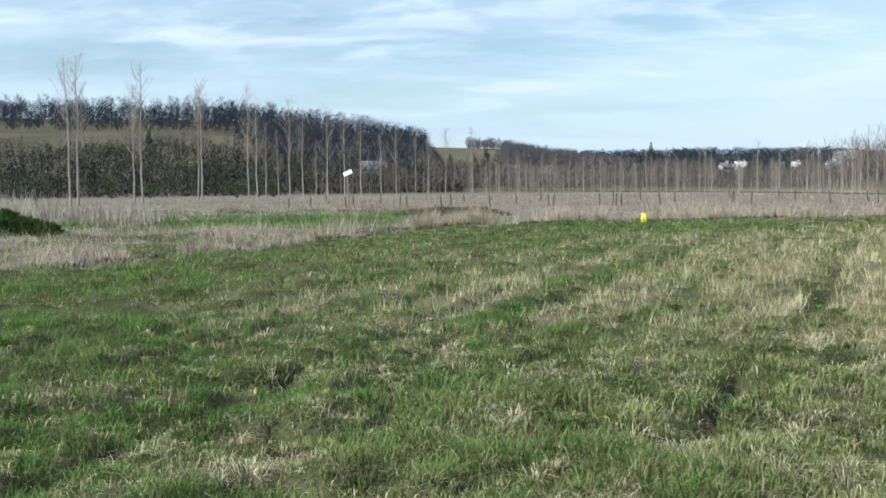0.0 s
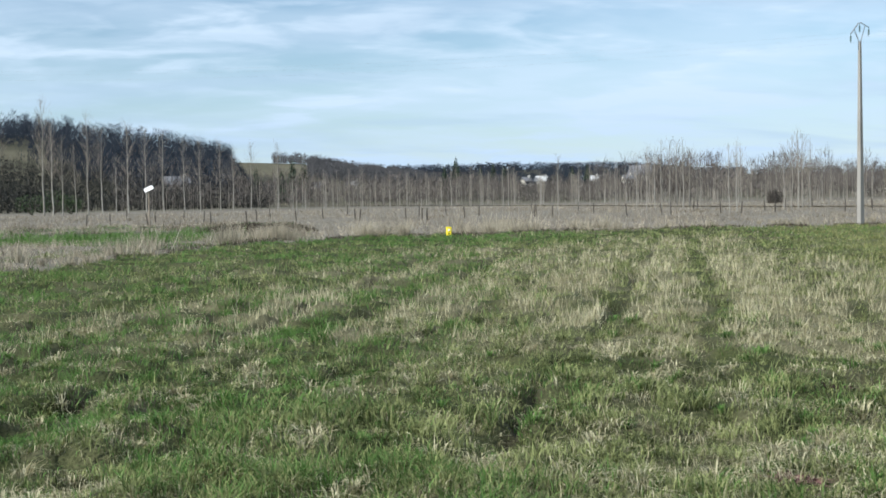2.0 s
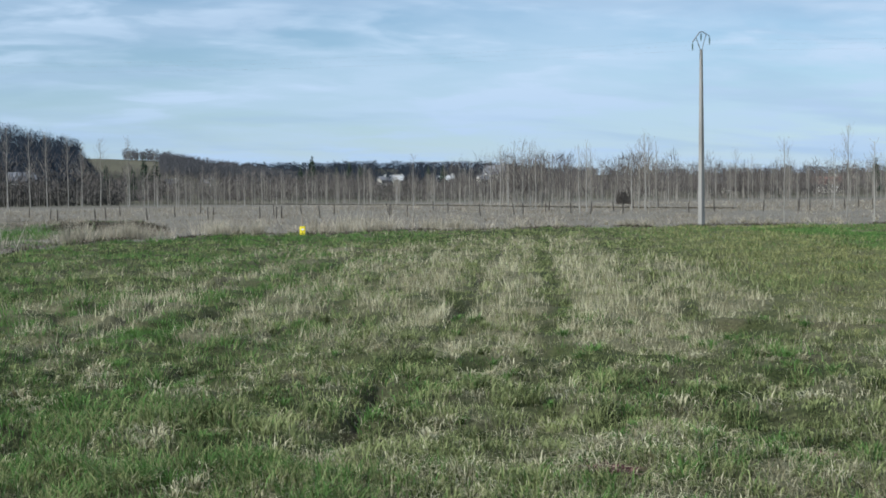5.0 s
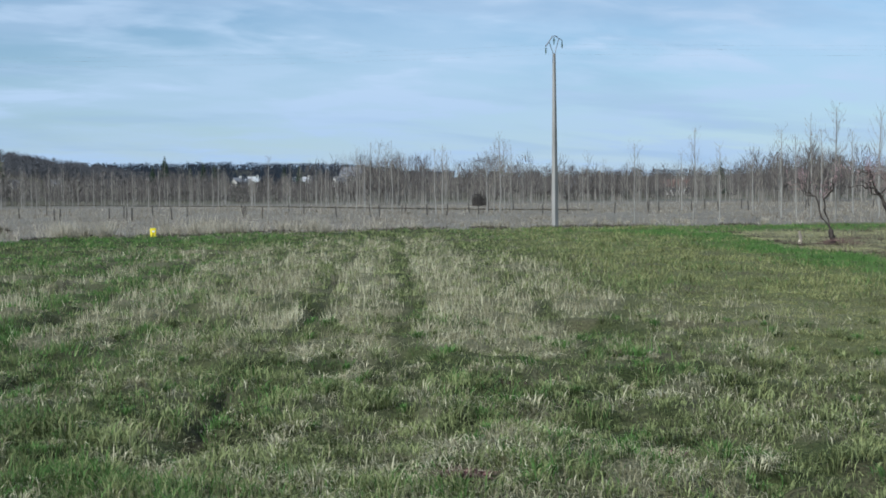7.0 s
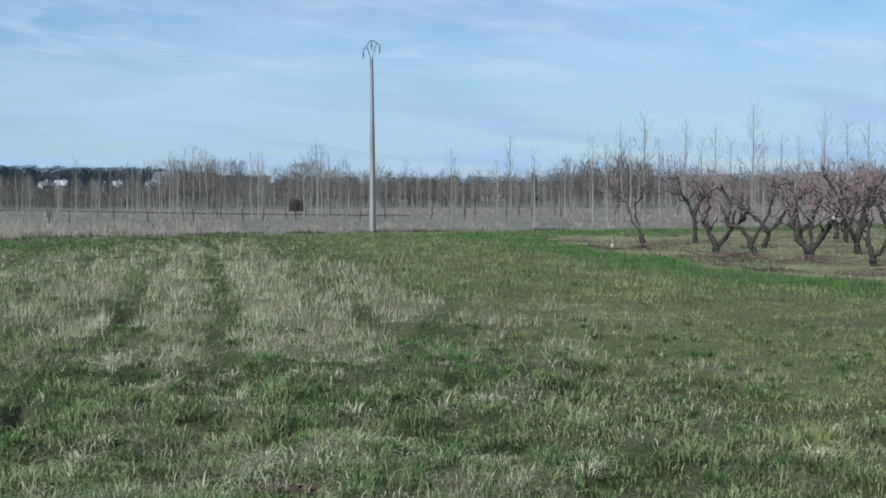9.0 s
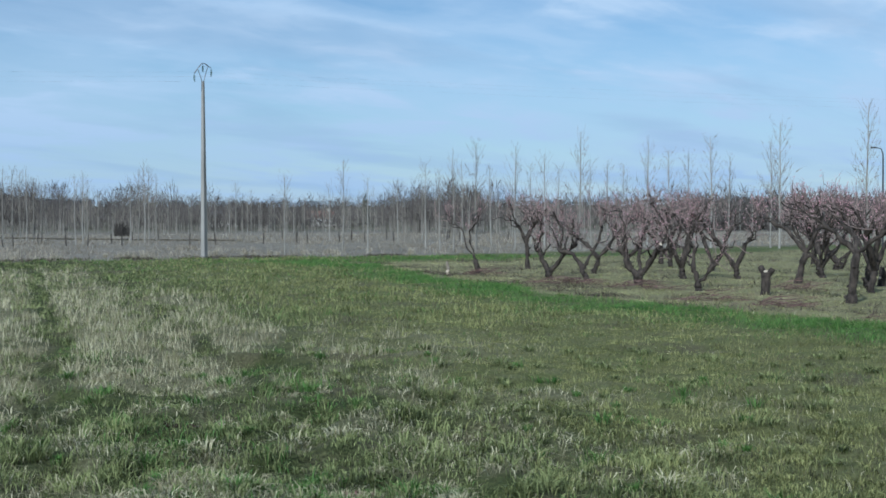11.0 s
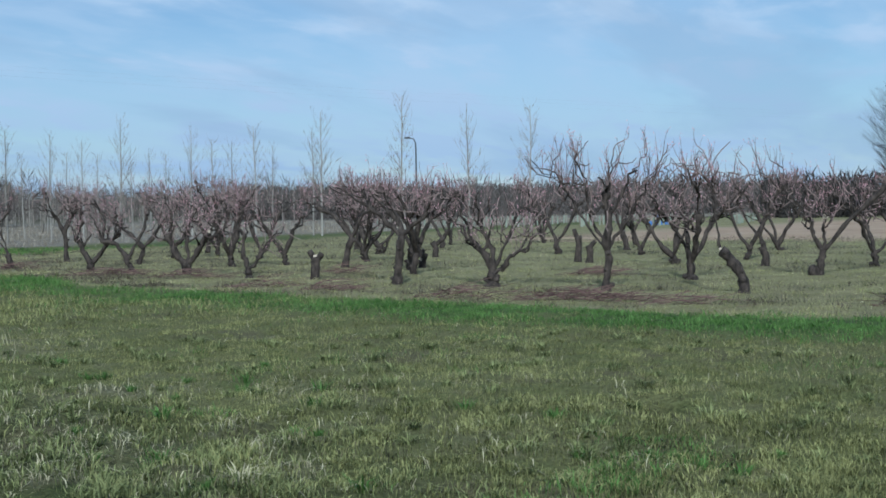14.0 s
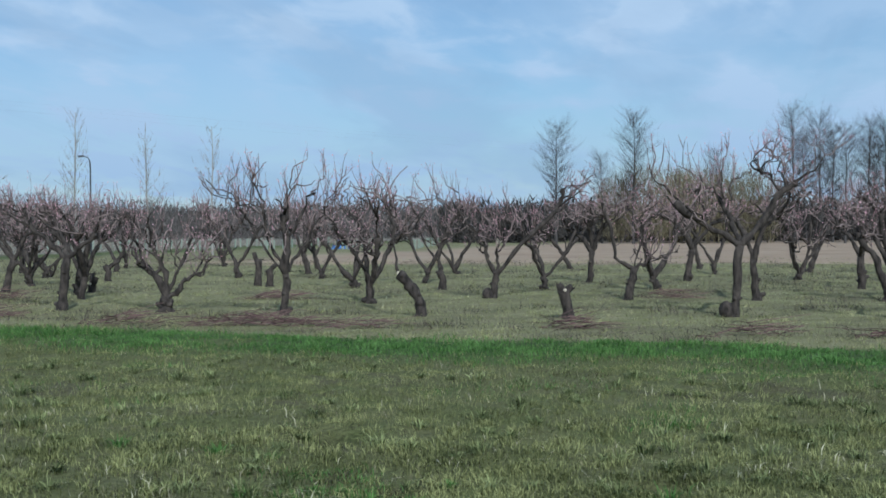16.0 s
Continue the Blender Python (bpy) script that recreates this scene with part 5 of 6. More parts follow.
TALL = [poplar("poplar", -47.0 - 9 * i, 118.0 - 6 * i, poplar_parts(500 + i, 14.0, 0.11, 0.34, 0.25, 50, 10, 0.55), "tall slim bare poplar with a pale trunk") for i in range(4)]
YOUNG = [poplar("young_poplar", 52.0 + 7.0 * i, 92.0 - 4.0 * i, poplar_parts(520 + i, 5.0, 0.040, 0.28, 0.30, 34, 9, 0.75), "slender young bare poplar at the meadow edge") for i in range(4)]
for t in TALL + YOUNG:
    t["group"] = "poplars"

rnd.seed(77)


def bearing(az, r):
    return -r * math.sin(radians(az)), r * math.cos(radians(az))


# the tall row recedes from the near left: x, y, height
row = [(-36.6, 119.5, 14.5), (-36.4, 121.8, 15.0), (-34.7, 137.0, 13.3), (-34.2, 139.1, 15.7), (-30.9, 154.1, 14.6), (-30.6, 155.2, 15.1), (-26.7, 167.8, 15.7), (-25.9, 170.1, 12.7), (-25.0, 172.5, 10.9), (-23.7, 175.9, 9.8), (-22.4, 178.9, 14.5),
       (-20.8, 182.6, 12.6), (-19.3, 185.9, 8.5), (-17.8, 188.8, 13.8), (-15.5, 193.3, 13.2), (-13.1, 197.8, 12.9), (-10.1, 202.9, 12.2), (-7.8, 206.7, 12.4), (-4.6, 211.7, 12.1), (-2.5, 214.8, 10.8), (0.6, 219.2, 11.9), (5.6, 225.9, 12.2), (10.3, 231.6, 9.7)]
grove(TALL, [(x, y, h / 14.0, rnd.uniform(0, 360)) for x, y, h in row], "tall slim bare poplar with a pale trunk", "poplars")

# plantation in straight ranks
ranks = []
for a in range(33):
    for b in range(8):
        x = 2 + a * 4.6 + b * 2.4 + rnd.uniform(-0.5, 0.5)
        y = 176 - a * 2.2 + b * 9.5 + rnd.uniform(-0.6, 0.6)
        ranks.append((x, y, rnd.uniform(0.85, 1.25), rnd.uniform(0, 360)))
grove(YOUNG, ranks, "young bare poplar standing in a plantation rank", "poplars")

# taller groups between field and plantation: bearing, distance, height
groups = [(-18.2, 124, 5.6), (-18.6, 120, 6.2), (-19.0, 126, 6.0), (-19.3, 118, 6.6), (-19.7, 122, 6.8), (-20.0, 128, 6.9), (-20.3, 119, 6.6), (-20.6, 124, 6.0), (-20.9, 121, 5.4), (-22.4, 92, 5.0), (-22.7, 95, 5.4), (-22.9, 98, 5.0), (-24.8, 100, 5.2), (-25.1, 102, 5.9), (-25.4, 98, 6.3), (-25.6, 104, 6.2), (-25.9, 101, 5.4),
          (-14.5, 122, 5.5), (-16.0, 130, 4.8), (-17.2, 132, 5.0), (-31.7, 60, 4.0), (-34.4, 66, 4.9), (-35.6, 64, 4.0), (-37.0, 96, 5.0), (-38.3, 74, 5.3), (-39.0, 70, 4.6), (-39.6, 68, 5.5), (-40.0, 84, 5.6), (-40.6, 70, 6.2), (-41.4, 82, 5.4), (-42.5, 74, 6.2), (-43.2, 88, 5.8), (-43.9, 74, 5.7), (-44.5, 86, 5.6),
          (-45.5, 72, 6.9), (-46.0, 84, 5.4), (-46.8, 76, 5.2), (-47.6, 86, 5.6), (-48.6, 74, 6.4), (-49.6, 78, 6.1), (-50.5, 80, 6.0), (-51.5, 76, 6.8), (-52.3, 82, 5.9), (-54.1, 76, 6.4), (-54.45, 74, 7.4), (-58.3, 75, 8.4), (-61.3, 77, 7.7), (-64.15, 76, 7.8)]
grove(YOUNG, [(*bearing(a, r), h / 5.0, rnd.uniform(0, 360)) for a, r, h in groups], "slender bare poplar on the meadow behind the orchard", "poplars")


# ---- woods, hedges and hills beyond ----
def far_wood(name, x, y, h, width, mat, label, category, twigs=22, trunk=0.12, low=0.15, girth=0.10, pale=False):
    """Many bare trees, each a trunk and a cloud of twigs, as one piece of stuff."""
    n = len(x)
    z = height(x, y)
    V, T = [], []
    base = np.stack([x, y, z - 0.3], 1)
    lean = (rng.random((n, 3)) - 0.5) * np.array([0.10, 0.10, 0]) * h[:, None]
    topv = base + lean + np.stack([np.zeros(n), np.zeros(n), h * 0.9], 1)
    w = trunk * (0.6 + 0.8 * rng.random(n))
    for k in range(2):
        a = math.pi * (k / 2 + 0.25)
        s = np.stack([np.cos(a) * w, np.sin(a) * w, np.zeros(n)], 1)
        off = sum(len(v) for v in V)
        V.append(np.stack([base - s, base + s, topv], 1).reshape(-1, 3))
        T.append(np.arange(n * 3).reshape(-1, 3) + off)
    m = n * twigs
    tree = np.repeat(np.arange(n), twigs)
    hh = h[tree]
    k = low + (0.95 - low) * rng.random(m)
    a = rng.random(m) * 2 * math.pi
    rad = np.sqrt(rng.random(m)) * width[tree] * np.sin(np.pi * np.clip((k - low * 0.6) / (1.05 - low * 0.6), 0, 1)) ** 0.7
    p = base[tree] + lean[tree] * k[:, None] + np.stack([np.cos(a) * rad * 0.55, np.sin(a) * rad * 0.55, hh * k * 0.92], 1)
    l = hh * (0.06 + 0.09 * rng.random(m))
    d = np.stack([np.cos(a) * 0.6, np.sin(a) * 0.6, 0.7 + 0.6 * rng.random(m)], 1) + (rng.random((m, 3)) - 0.5) * 0.8
    q = p + d * l[:, None]
    b = rng.random(m) * 2 * math.pi
    s = np.stack([np.cos(b), np.sin(b), 0.4 * (rng.random(m) - 0.5)], 1) * (girth * (0.5 + rng.random(m)))[:, None]
    off = sum(len(v) for v in V)
    V.append(np.stack([p - s, p + s, q], 1).reshape(-1, 3))
    T.append(np.arange(m * 3).reshape(-1, 3) + off)
    ob = strips(name, np.concatenate(V), np.concatenate(T), mat)
    if pale:
        ob.data.materials.append(M_FARTRUNK)
        slot = np.zeros(2 * n + m, dtype=np.int32)
        slot[:2 * n] = 1
        ob.data.polygons.foreach_set("material_index", slot)
    return tagged(ob, label, category, kind="stuff")


def polar_places(n, a0, a1, r0, r1):
    a = np.radians(a0 + (a1 - a0) * rng.random(n))
    r = r0 + (r1 - r0) * rng.random(n)
    return -r * np.sin(a), r * np.cos(a)


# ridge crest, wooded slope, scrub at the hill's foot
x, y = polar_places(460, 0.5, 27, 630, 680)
far_wood("ridge_trees", x, y, 8 + 5 * rng.random(460), 2.6 + 1.6 * rng.random(460), M_HILLW_HAZE, "row of bare trees along the hill crest", "woods", 60, 0.2, 0.35, 0.09)
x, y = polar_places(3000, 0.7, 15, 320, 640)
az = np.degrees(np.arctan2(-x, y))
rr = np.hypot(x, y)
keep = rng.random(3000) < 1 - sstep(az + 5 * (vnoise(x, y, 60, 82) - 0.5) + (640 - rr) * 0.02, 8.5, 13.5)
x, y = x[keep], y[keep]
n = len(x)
far_wood("hill_woods", x, y, 6 + 4 * rng.random(n), 2.6 + 1.6 * rng.random(n), M_HILLW_HAZE, "dark leafless woods on the hillside", "woods", 36, 0.16, 0.1, 0.16)
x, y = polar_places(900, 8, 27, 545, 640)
far_wood("upper_woods", x, y, 6 + 3 * rng.random(900), 2.6 + 1.6 * rng.random(900), M_HILLW_HAZE, "dark leafless woods below the crest", "woods", 36, 0.16, 0.1, 0.16)
x, y = polar_places(5200, -1, 28, 236, 500)
rr = np.hypot(x, y)
keep = rng.random(5200) < np.where(rr < 430, 0.95, 0.9 * sstep(vnoise(x, y, 35, 83), 0.4, 0.65))
x, y = x[keep], y[keep]
n = len(x)
far_wood("scrub", x, y, 2.5 + 3.5 * rng.random(n), 1.6 + 1.4 * rng.random(n), M_SCRUB, "brown scrub and hedges at the foot of the hill", "scrub", 20, 0.06, 0.05, 0.13)
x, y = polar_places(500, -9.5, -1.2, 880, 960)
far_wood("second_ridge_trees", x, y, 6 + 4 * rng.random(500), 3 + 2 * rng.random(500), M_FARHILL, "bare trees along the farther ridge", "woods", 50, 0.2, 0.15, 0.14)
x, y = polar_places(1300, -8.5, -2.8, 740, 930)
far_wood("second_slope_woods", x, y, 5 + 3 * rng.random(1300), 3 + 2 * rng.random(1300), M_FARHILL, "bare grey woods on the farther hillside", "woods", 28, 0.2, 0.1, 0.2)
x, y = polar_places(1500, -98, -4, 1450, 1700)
far_wood("horizon_woods", x, y, 7 + 4 * rng.random(1500), 8 + 4 * rng.random(1500), M_HILLW_HAZE, "dark woods on the low horizon", "woods", 24, 0.3, 0.0, 0.6)
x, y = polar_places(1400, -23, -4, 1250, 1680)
far_wood("horizon_forest", x, y, 8 + 4 * rng.random(1400), 8 + 4 * rng.random(1400), M_HILLW_HAZE, "dark forest on the long low hill", "woods", 26, 0.3, 0.0, 0.7)
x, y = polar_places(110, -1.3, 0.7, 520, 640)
far_wood("ridge_end_trees", x, y, 4 + 3 * rng.random(110), 2.4 + 1.4 * rng.random(110), M_HILLW_HAZE, "lower dark trees where the ridge ends", "woods", 50, 0.16, 0.05, 0.12)
x, y = polar_places(1200, -18.5, -6.5, 430, 540)
az = np.degrees(np.arctan2(-x, y))
keep = (np.abs(az + 13.7) > 0.22) & (np.abs(az + 16.1) > 0.25) & (np.abs(az + 17.8) > 0.2) & (np.abs(az + 12.9) > 0.12)
x, y = x[keep], y[keep]
n = len(x)
far_wood("village_trees", x, y, 3.5 + 3 * rng.random(n), 2.2 + 1.4 * rng.random(n), M_HILLW_HAZE, "dark bare trees round the village", "woods", 50, 0.12, 0.1, 0.09)
# lowland woods behind the plantation
x, y = polar_places(4200, -58, 6, 225, 420)
clump = 0.72 + 0.5 * sstep(vnoise(x, y, 38, 81), 0.4, 0.8)
az = np.degrees(np.arctan2(-x, y))
clump = clump * (1 - 0.20 * sstep(az, -20.5, -18.5) * (1 - sstep(az, -4.5, -2)))
for clearing in (-13.7, -13.05, -16.05, -17.75):
    clump = clump * np.where(np.abs(az - clearing) < 0.45, 0.8, 1.0)
far_wood("lowland_woods", x, y, (5 + 3 * rng.random(4200)) * clump, 1.8 + 1.2 * rng.random(4200), M_WOODS, "leafless woods behind the poplar plantation", "woods", 36, 0.06, 0.14, 0.070, pale=True)
for az0, r0, wid, hh in ((-19.6, 190, 11, 8.5), (-25.3, 185, 5, 8), (-28.5, 230, 14, 6.5), (-31.0, 225, 8, 6.5), (-38.3, 170, 6, 8.5), (-40.2, 180, 12, 7.5)):
    n = int(wid * 5)
    cx, cy = bearing(az0, r0)
    x, y = cx + rng.normal(0, wid * 0.4, n), cy + rng.normal(0, 6, n)
    far_wood("grove", x, y, hh * (0.7 + 0.35 * rng.random(n)), 1.8 + 1.0 * rng.random(n), M_WOODS, "grove of bare round-crowned trees beyond the meadow", "woods", 110, 0.07, 0.3, 0.035, pale=True)
x, y = polar_places(1800, -76, -50, 190, 330)
far_wood("woods_beyond_orchard", x, y, 5 + 2.5 * rng.random(1800), 2.5 + 1.6 * rng.random(1800), M_WOODS, "leafless brown woods beyond the orchard", "woods", 46, 0.06, 0.05, 0.10)
x, y = polar_places(1500, -100, -75, 124, 175)
far_wood("field_hedge", x, y, 3.0 + 2.6 * rng.random(1500), 2 + 1.5 * rng.random(1500), M_HEDGE, "dark hedge and undergrowth behind the ploughed field", "hedge", 40, 0.05, 0.02, 0.095)
x, y = polar_places(70, -90, -82.5, 112, 122)
far_wood("willows", x, y, 6 + 2.2 * rng.random(70), 2.2 + 1.2 * rng.random(70), M_WILLOW, "yellowish bare willows behind the ploughed field", "woods", 260, 0.06, 0.1, 0.022)


# dark twigs added to draw the dark opening at the plantation's foot
cx, cy = bearing(-24.35, 152)
x, y = cx + 1.2 * (rng.random(90) - 0.5), cy + 3.0 * (rng.random(90) - 0.5)
far_wood("dark_gap_fill", x, y, 1.1 + 1.2 * rng.random(90), 0.18 + 0.2 * rng.random(90), M_SHADY, "block of dark twigs standing in for a dark gap between the trees", "thicket", 14, 0.05, 0.0, 0.05)


def spruce(x, y, h, seed):
    """A dark conifer with drooping tiers of needles."""
    rnd.seed(seed)
    tree = empty("spruce", x, y, height_at(x, y))
    part("trunk", tube(([], []), [Vector((0, 0, 0)), Vector((0, 0, h * 0.5)), Vector((0, 0, h))], [h * 0.018, h * 0.012, 0.02], 6), M_POST, tree)
    V, F = [], []
    for i in range(240):
        k = rnd.uniform(0.06, 0.99)
        a = rnd.uniform(0, 6.28)
        l = h * 0.27 * (1 - k) ** 0.8 * rnd.uniform(0.6, 1.1) + 0.2
        p = Vector((0, 0, h * k))
        q = p + Vector((math.cos(a) * l, math.sin(a) * l, -l * rnd.uniform(0.1, 0.5)))
        s = Vector((-math.sin(a), math.cos(a), 0)) * l * rnd.uniform(0.2, 0.34)
        m = p.lerp(q, 0.6)
        b = len(V)
        V.extend((p, m + s, q, m - s, m + Vector((0, 0, l * 0.16))))
        F.extend(((b, b + 1, b + 4), (b + 1, b + 2, b + 4), (b + 2, b + 3, b + 4), (b + 3, b, b + 4)))
    part("crown", (V, F), M_EVERG, tree)
    return tagged(tree, "dark green spruce standing above the bare trees", "conifer", "conifers")


for i, (az, r, h) in enumerate(((-9.75, 420, 11.2), (-9.2, 430, 8), (-10.9, 430, 7.5), (-11.5, 435, 9.0), (-12.0, 430, 8), (-2.1, 330, 12), (-2.6, 332, 11), (-1.6, 335, 9), (-0.4, 340, 10), (-15.2, 420, 7.5), (-15.9, 425, 8), (-35.5, 330, 9), (13.5, 480, 7), (16, 330, 6.5))):
    spruce(-r * math.sin(radians(az)), r * math.cos(radians(az)), h, 600 + i)


def bush(x, y, h, w, seed):
    """A leafy evergreen bush of many small leaves on stems."""
    rnd.seed(seed)
    ob = empty("bush", x, y, height_at(x, y))
    st = ([], [])
    for i in range(9):
        a = rnd.uniform(0, 6.28)
        tube(st, crooked(Vector((0, 0, 0)), Vector((math.cos(a) * w * 0.35, math.sin(a) * w * 0.35, h * 0.8)), 4, 0.05), [0.05, 0.04, 0.03, 0.02, 0.01], 4)
    part("stems", st, M_BARK, ob)
    V, F = [], []
    for i in range(700):
        v = rv(1)
        if v.length > 1:
            continue
        p = Vector((v.x * w * 0.5, v.y * w * 0.5, h * 0.52 + v.z * h * 0.48)) + rv(0.12)
        a, c = rv(1).normalized() * 0.16, rv(1).normalized() * 0.12
        b = len(V)
        V.extend((p - a, p + c, p + a, p - c))
        F.append((b, b + 1, b + 2, b + 3))
    part("leaves", (V, F), M_BUSH, ob)
    return tagged(ob, "dark green leafy bush at the meadow's far edge", "bush", "bushes")


for i, (az, r, h, w) in enumerate(((9.6, 190, 3.2, 5), (8.6, 195, 4, 5), (7.9, 188, 3, 4), (18.5, 180, 3.5, 6), (19.5, 185, 4, 6), (13.5, 200, 3, 5), (15.2, 205, 3.4, 5))):
    bush(-r * math.sin(radians(az)), r * math.cos(radians(az)), h, w, 640 + i)


# tall bare trees right of the ploughed field
def alder_parts(seed, h):
    return poplar_parts(seed, h, 0.12, 0.28, 0.21, 150, 60, 0.15, (0.25, 1.05), 0.5, True)


ALDERS = [alder_parts(700 + i, 11.5) for i in range(3)]
for i, (az, r, f) in enumerate(((-80.15, 112, 0.95), (-83.7, 112, 1.02), (-90.9, 108, 1.0), (-92.0, 112, 0.98), (-93.0, 110, 0.86), (-93.9, 112, 0.92), (-94.75, 112, 0.93), (-95.6, 110, 0.95), (-96.6, 110, 1.0), (-97.8, 110, 0.96), (-99, 112, 1.0), (-91.4, 118, 0.85), (-82.3, 118, 0.74), (-87.5, 118, 0.76), (-92.5, 116, 0.9), (-94.3, 118, 0.82))):
    x, y = -r * math.sin(radians(az)), r * math.cos(radians(az))
    if i < 3:
        t = poplar("bare_alder", x, y, ALDERS[i], "tall bare dark-twigged tree at the field's end", M_ALDER, M_ALDER)
        t["group"] = "tall trees"
        ALDERS[i] = t
    else:
        t = copy_thing(ALDERS[i % 3], pose(x, y, height_at(x, y) - 0.05, 0, 0, rnd.uniform(0, 360)))
    t.scale = (f, f, f)


# ---- village ----
def house(x, y, w, d, h, roof_h, turn, roof_mat, label, windows=3):
    """A gabled house with roof overhang, chimney, door and windows."""
    hs = empty("house", x, y, height_at(x, y) - 0.2, turn)
    wv = box(([], []), -w / 2, -d / 2, 0, w / 2, d / 2, h)
    b = len(wv[0])
    wv[0].extend((Vector((-w / 2, -d / 2, h)), Vector((-w / 2, d / 2, h)), Vector((-w / 2, 0, h + roof_h)), Vector((w / 2, -d / 2, h)), Vector((w / 2, d / 2, h)), Vector((w / 2, 0, h + roof_h))))
    wv[1].extend(((b, b + 2, b + 1), (b + 3, b + 4, b + 5)))
    part("wall", wv, M_RENDER, hs)
    o, t = 0.45, 0.22
    e = roof_h / (d / 2)
    rvf = ([], [])
    for sgn in (-1, 1):
        b = len(rvf[0])
        lo, hi = Vector((0, sgn * (d / 2 + o), h - o * e + 0.06)), Vector((0, 0, h + roof_h + 0.06))
        for xx in (-w / 2 - o, w / 2 + o):
            for q in (lo, hi):
                rvf[0].append(Vector((xx, q.y, q.z)))
                rvf[0].append(Vector((xx, q.y, q.z + t)))
        f = ((0, 2, 3, 1), (4, 5, 7, 6), (1, 3, 7, 5), (0, 4, 6, 2), (0, 1, 5, 4), (2, 6, 7, 3))
        rvf[1].extend(tuple(b + i for i in q) for q in f)
    roof = part("roof", rvf, roof_mat, hs)
    part("chimney", box(([], []), w * 0.28, -0.35, h + roof_h * 0.5, w * 0.28 + 0.7, 0.35, h + roof_h + 0.9, 0.04), M_RENDER, hs)
    for i in range(windows):
        wx = -w / 2 + w * (i + 0.5) / windows
        win = part("window", box(([], []), wx - 0.55, -d / 2 - 0.05, 1.0, wx + 0.55, -d / 2 + 0.02, 2.2), M_WHITE, hs, "white framed window")
        part("pane", box(([], []), wx - 0.45, -d / 2 - 0.06, 1.1, wx + 0.45, -d / 2 - 0.04, 2.1), M_PANE, win, "dark glass pane")
    part("door", box(([], []), -w / 2 + 0.3, -d / 2 - 0.04, 0.2, -w / 2 + 1.25, -d / 2 + 0.02, 2.3), M_POST, hs)
    return tagged(hs, label, "house", "village houses")


for i, (az, r, w, d, h, rh, turn, rm) in enumerate(((-13.7, 470, 6, 5, 2.3, 1.6, -14, M_PALEROOF), (-13.05, 440, 3, 3.5, 2.2, 1.2, 20, M_SLATE), (-16.05, 470, 7, 5, 2.2, 1.5, -8, M_PALEROOF), (-17.75, 430, 3.5, 4, 2.3, 1.4, 10, M_SLATE), (-18.4, 450, 8, 7, 4.0, 3.0, -30, M_SLATE),
                                                     (-3.3, 600, 6, 5, 3.0, 2.0, 15, M_SLATE), (-4.9, 600, 6, 5, 3.0, 2.0, -25, M_SLATE), (3.2, 330, 6, 5, 3.0, 2.2, 10, M_SLATE), (-28.9, 330, 7, 6, 2.4, 1.6, -20, M_SLATE),
                                                     (-33.4, 330, 7, 6, 2.4, 1.6, -40, M_TILE), (-75.2, 300, 9, 7, 3.2, 2.8, -70, M_TILE))):
    x, y = -r * math.sin(radians(az)), r * math.cos(radians(az))
    house(x, y, w, d, h, rh, turn, rm, "pale rendered house with a pitched " + ("tile" if rm is M_TILE else "slate" if rm is M_SLATE else "pale sheet") + " roof among bare trees")


# ---- tree guards, stakes, van, tarpaulin ----
gp = empty("tree_guard", 80.0, 40.0, 0)
part("tube", lathe(([], []), ((0.07, 0), (0.07, 0.35), (0.075, 0.7), (0.05, 0.72)), 8), M_GUARD, gp, "pale translucent plastic tube")
part("stake", tube(([], []), [Vector((0.11, 0, 0)), Vector((0.11, 0, 0.5)), Vector((0.11, 0, 0.9))], [0.025, 0.025, 0.02], 5), M_POST, gp)
tagged(gp, "pale tree guard tube with a stake on grass", "tree guard", "tree guards")
rnd.seed(91)
for a in range(14):
    for b in range(6):
        x, y = 84 + a * 2.4 - b * 0.6, 25 + b * 5.5 + a * 0.5
        copy_thing(gp, pose(x + rnd.uniform(-0.2, 0.2), y + rnd.uniform(-0.2, 0.2), height_at(x, y), 0, rnd.uniform(-4, 4), rnd.uniform(0, 360)))

stake_p = empty("meadow_stake", 12.0, 84.0, height_at(12, 84))
part("shaft", tube(([], []), [Vector((0, 0, 0)), Vector((0.02, 0, 0.45)), Vector((0.03, 0.01, 0.85))], [0.05, 0.046, 0.04], 6), M_OLDPOST, stake_p)
tagged(stake_p, "short dark wooden stake in the dry meadow", "stake", "meadow stakes")
for i in range(58):
    x = -12 + 1.45 * i + rnd.uniform(-0.7, 0.7)
    y = 88 - 0.2 * i + (11 if i % 3 == 0 else 0) + (20 if i % 5 == 0 else 0) + rnd.uniform(-1, 1)
    copy_thing(stake_p, pose(x, y, height_at(x, y), rnd.uniform(-5, 5), rnd.uniform(-5, 5), rnd.uniform(0, 360)))


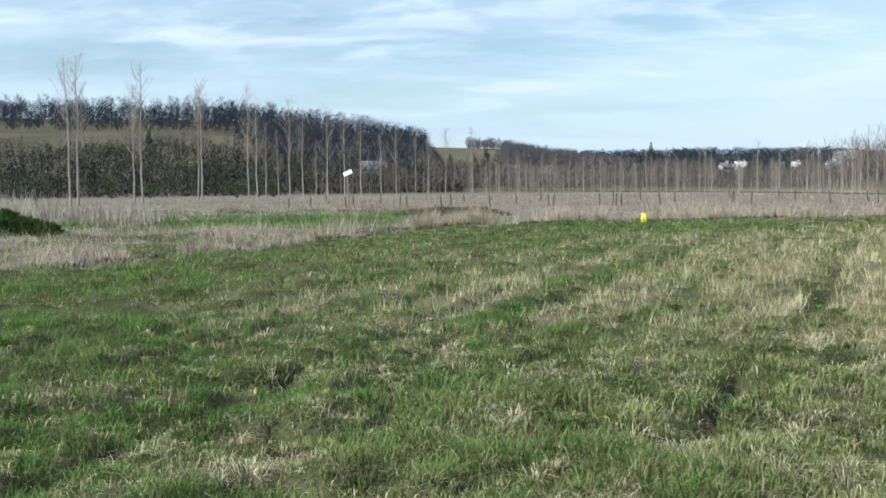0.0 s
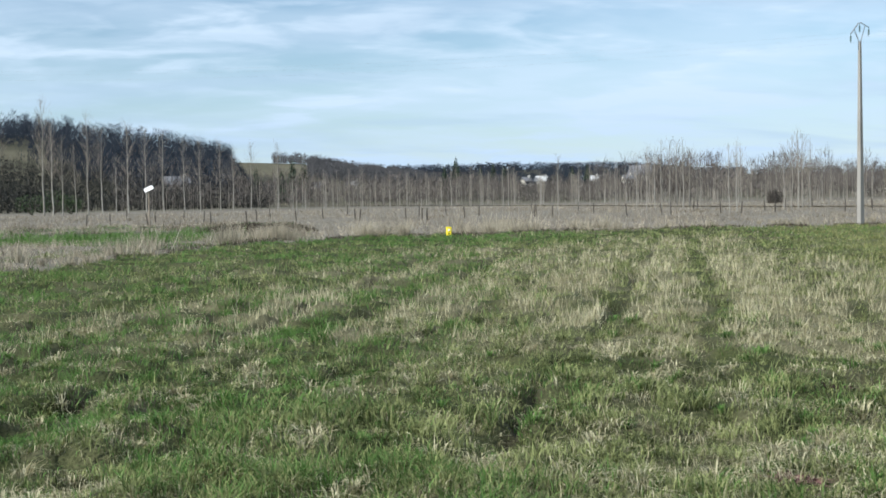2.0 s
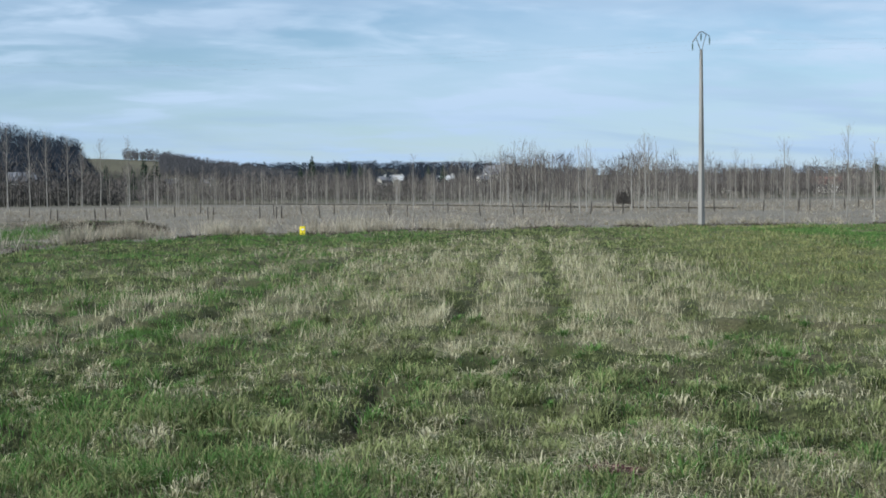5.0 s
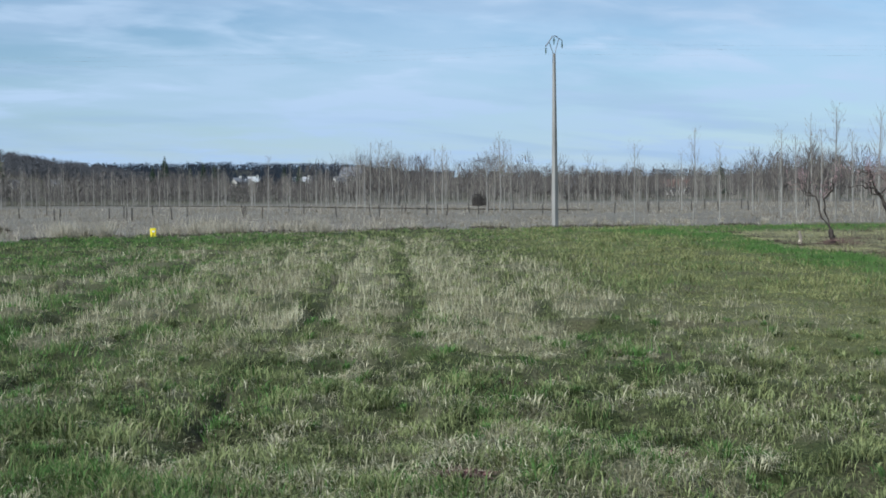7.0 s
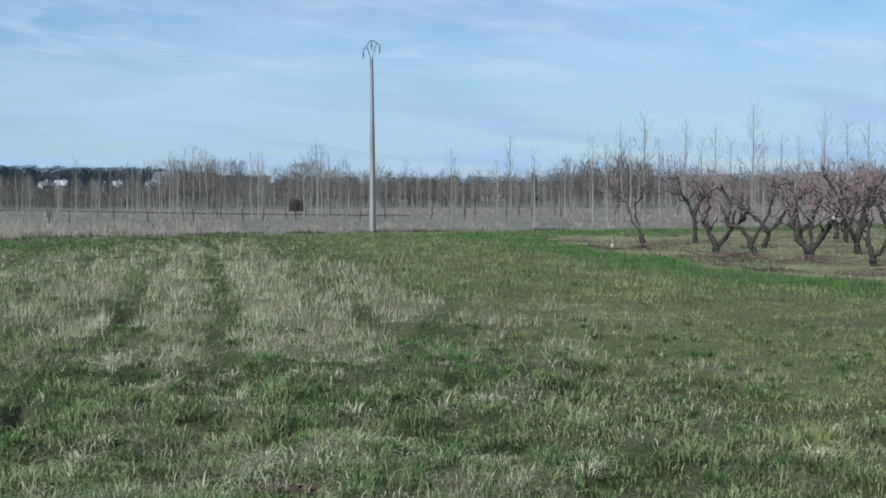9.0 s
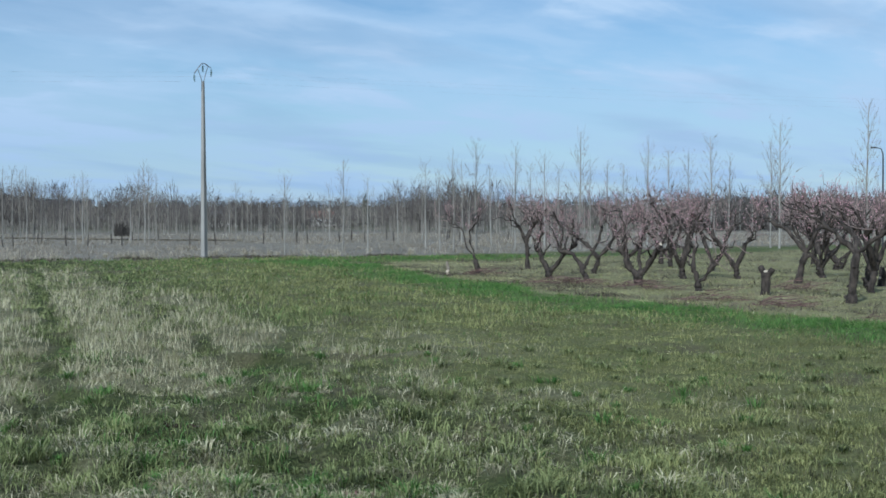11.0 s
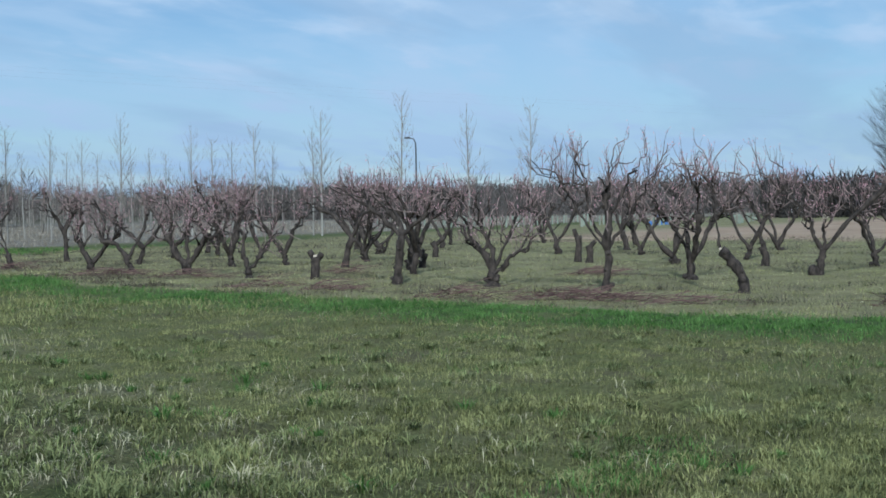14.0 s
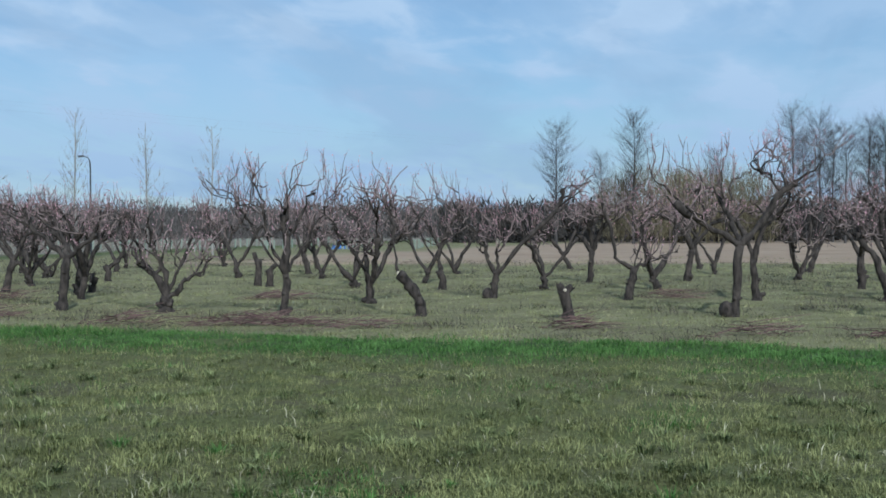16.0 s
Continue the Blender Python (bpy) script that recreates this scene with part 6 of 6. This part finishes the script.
def van(x, y, turn):
    v = empty("white_van", x, y, height_at(x, y), turn)
    prof = ((-2.3, 0.35), (-2.3, 1.75), (-2.15, 1.95), (0.7, 1.95), (1.35, 1.25), (2.2, 1.05), (2.3, 0.8), (2.3, 0.35))
    vf = ([], [])
    for s in (-0.9, 0.9):
        vf[0].extend(Vector((px, s, pz)) for px, pz in prof)
    n = len(prof)
    vf[1].append(tuple(range(n)))
    vf[1].append(tuple(range(2 * n - 1, n - 1, -1)))
    for i in range(n):
        j = (i + 1) % n
        vf[1].append((i, n + i, n + j, j))
    part("body", vf, M_WHITE, v, "white painted body")
    for s in (-0.905, 0.905):
        part("side_window", box(([], []), -0.1, s - 0.01, 1.3, 0.75, s + 0.01, 1.75), M_PANE, v)
    ws = part("windscreen", box(([], []), -0.46, -0.75, -0.01, 0.46, 0.75, 0.015), M_PANE, v)
    ws.matrix_basis = pose(1.04, 0, 1.62, 0, 47, 0)
    for wx in (-1.45, 1.45):
        for s in (-0.85, 0.85):
            tyre = part("wheel", lathe(([], []), ((0.22, -0.1), (0.34, -0.09), (0.34, 0.09), (0.22, 0.1)), 16), M_RUBBER, v)
            tyre.matrix_basis = pose(wx, s, 0.34, 90, 0, 0)
            part("rim", lathe(([], []), ((0.21, -0.105), (0.21, 0.105)), 12), M_STEEL, tyre)
    return tagged(v, "parked white van beyond the ploughed field", "van")


az, r = radians(-76.85), 150.0
van(-r * math.sin(az), r * math.cos(az), -20)

tp = empty("tarpaulin_stack", 89.3, 32.3, 0, 10)
tv = ([], [])
for k in range(7):
    for j in range(7):
        u, w = k / 6 - 0.5, j / 6 - 0.5
        edge = min(1, 3.2 * (0.5 - abs(u)), 3.2 * (0.5 - abs(w)))
        tv[0].append(Vector((u * 2.0, w * 1.4, 0.02 + 0.75 * edge ** 0.6 if edge > 0 else 0.0)) + Vector((0, 0, 0.04 * math.sin(9 * u + 5 * w))))
for k in range(6):
    for j in range(6):
        a = k * 7 + j
        tv[1].append((a, a + 7, a + 8, a + 1))
part("sheet", tv, M_BLUE, tp, "blue plastic sheet", smooth=True)
part("stack", box(([], []), -0.8, -0.5, 0, 0.8, 0.5, 0.6, 0.05), M_POST, tp)
tagged(tp, "stack under a blue tarpaulin behind the orchard", "tarpaulin")

# a bleached stake and a pale bag at the orchard's end
ex, ey = 23.7, 29.0
bs = empty("cut_stake", ex, ey, height_at(ex, ey))
part("shaft", tube(([], []), [Vector((0, 0, 0)), Vector((0.03, 0, 0.18)), Vector((-0.03, 0, 0.40))], [0.06, 0.05, 0.035], 6), M_POST, bs)
part("sleeve", lathe(([], []), ((0.055, 0.02), (0.05, 0.12), (0.04, 0.14)), 8), M_CUT, bs, "pale bleached sleeve")
tagged(bs, "short bleached stake with a pale sleeve at the orchard corner", "stake")
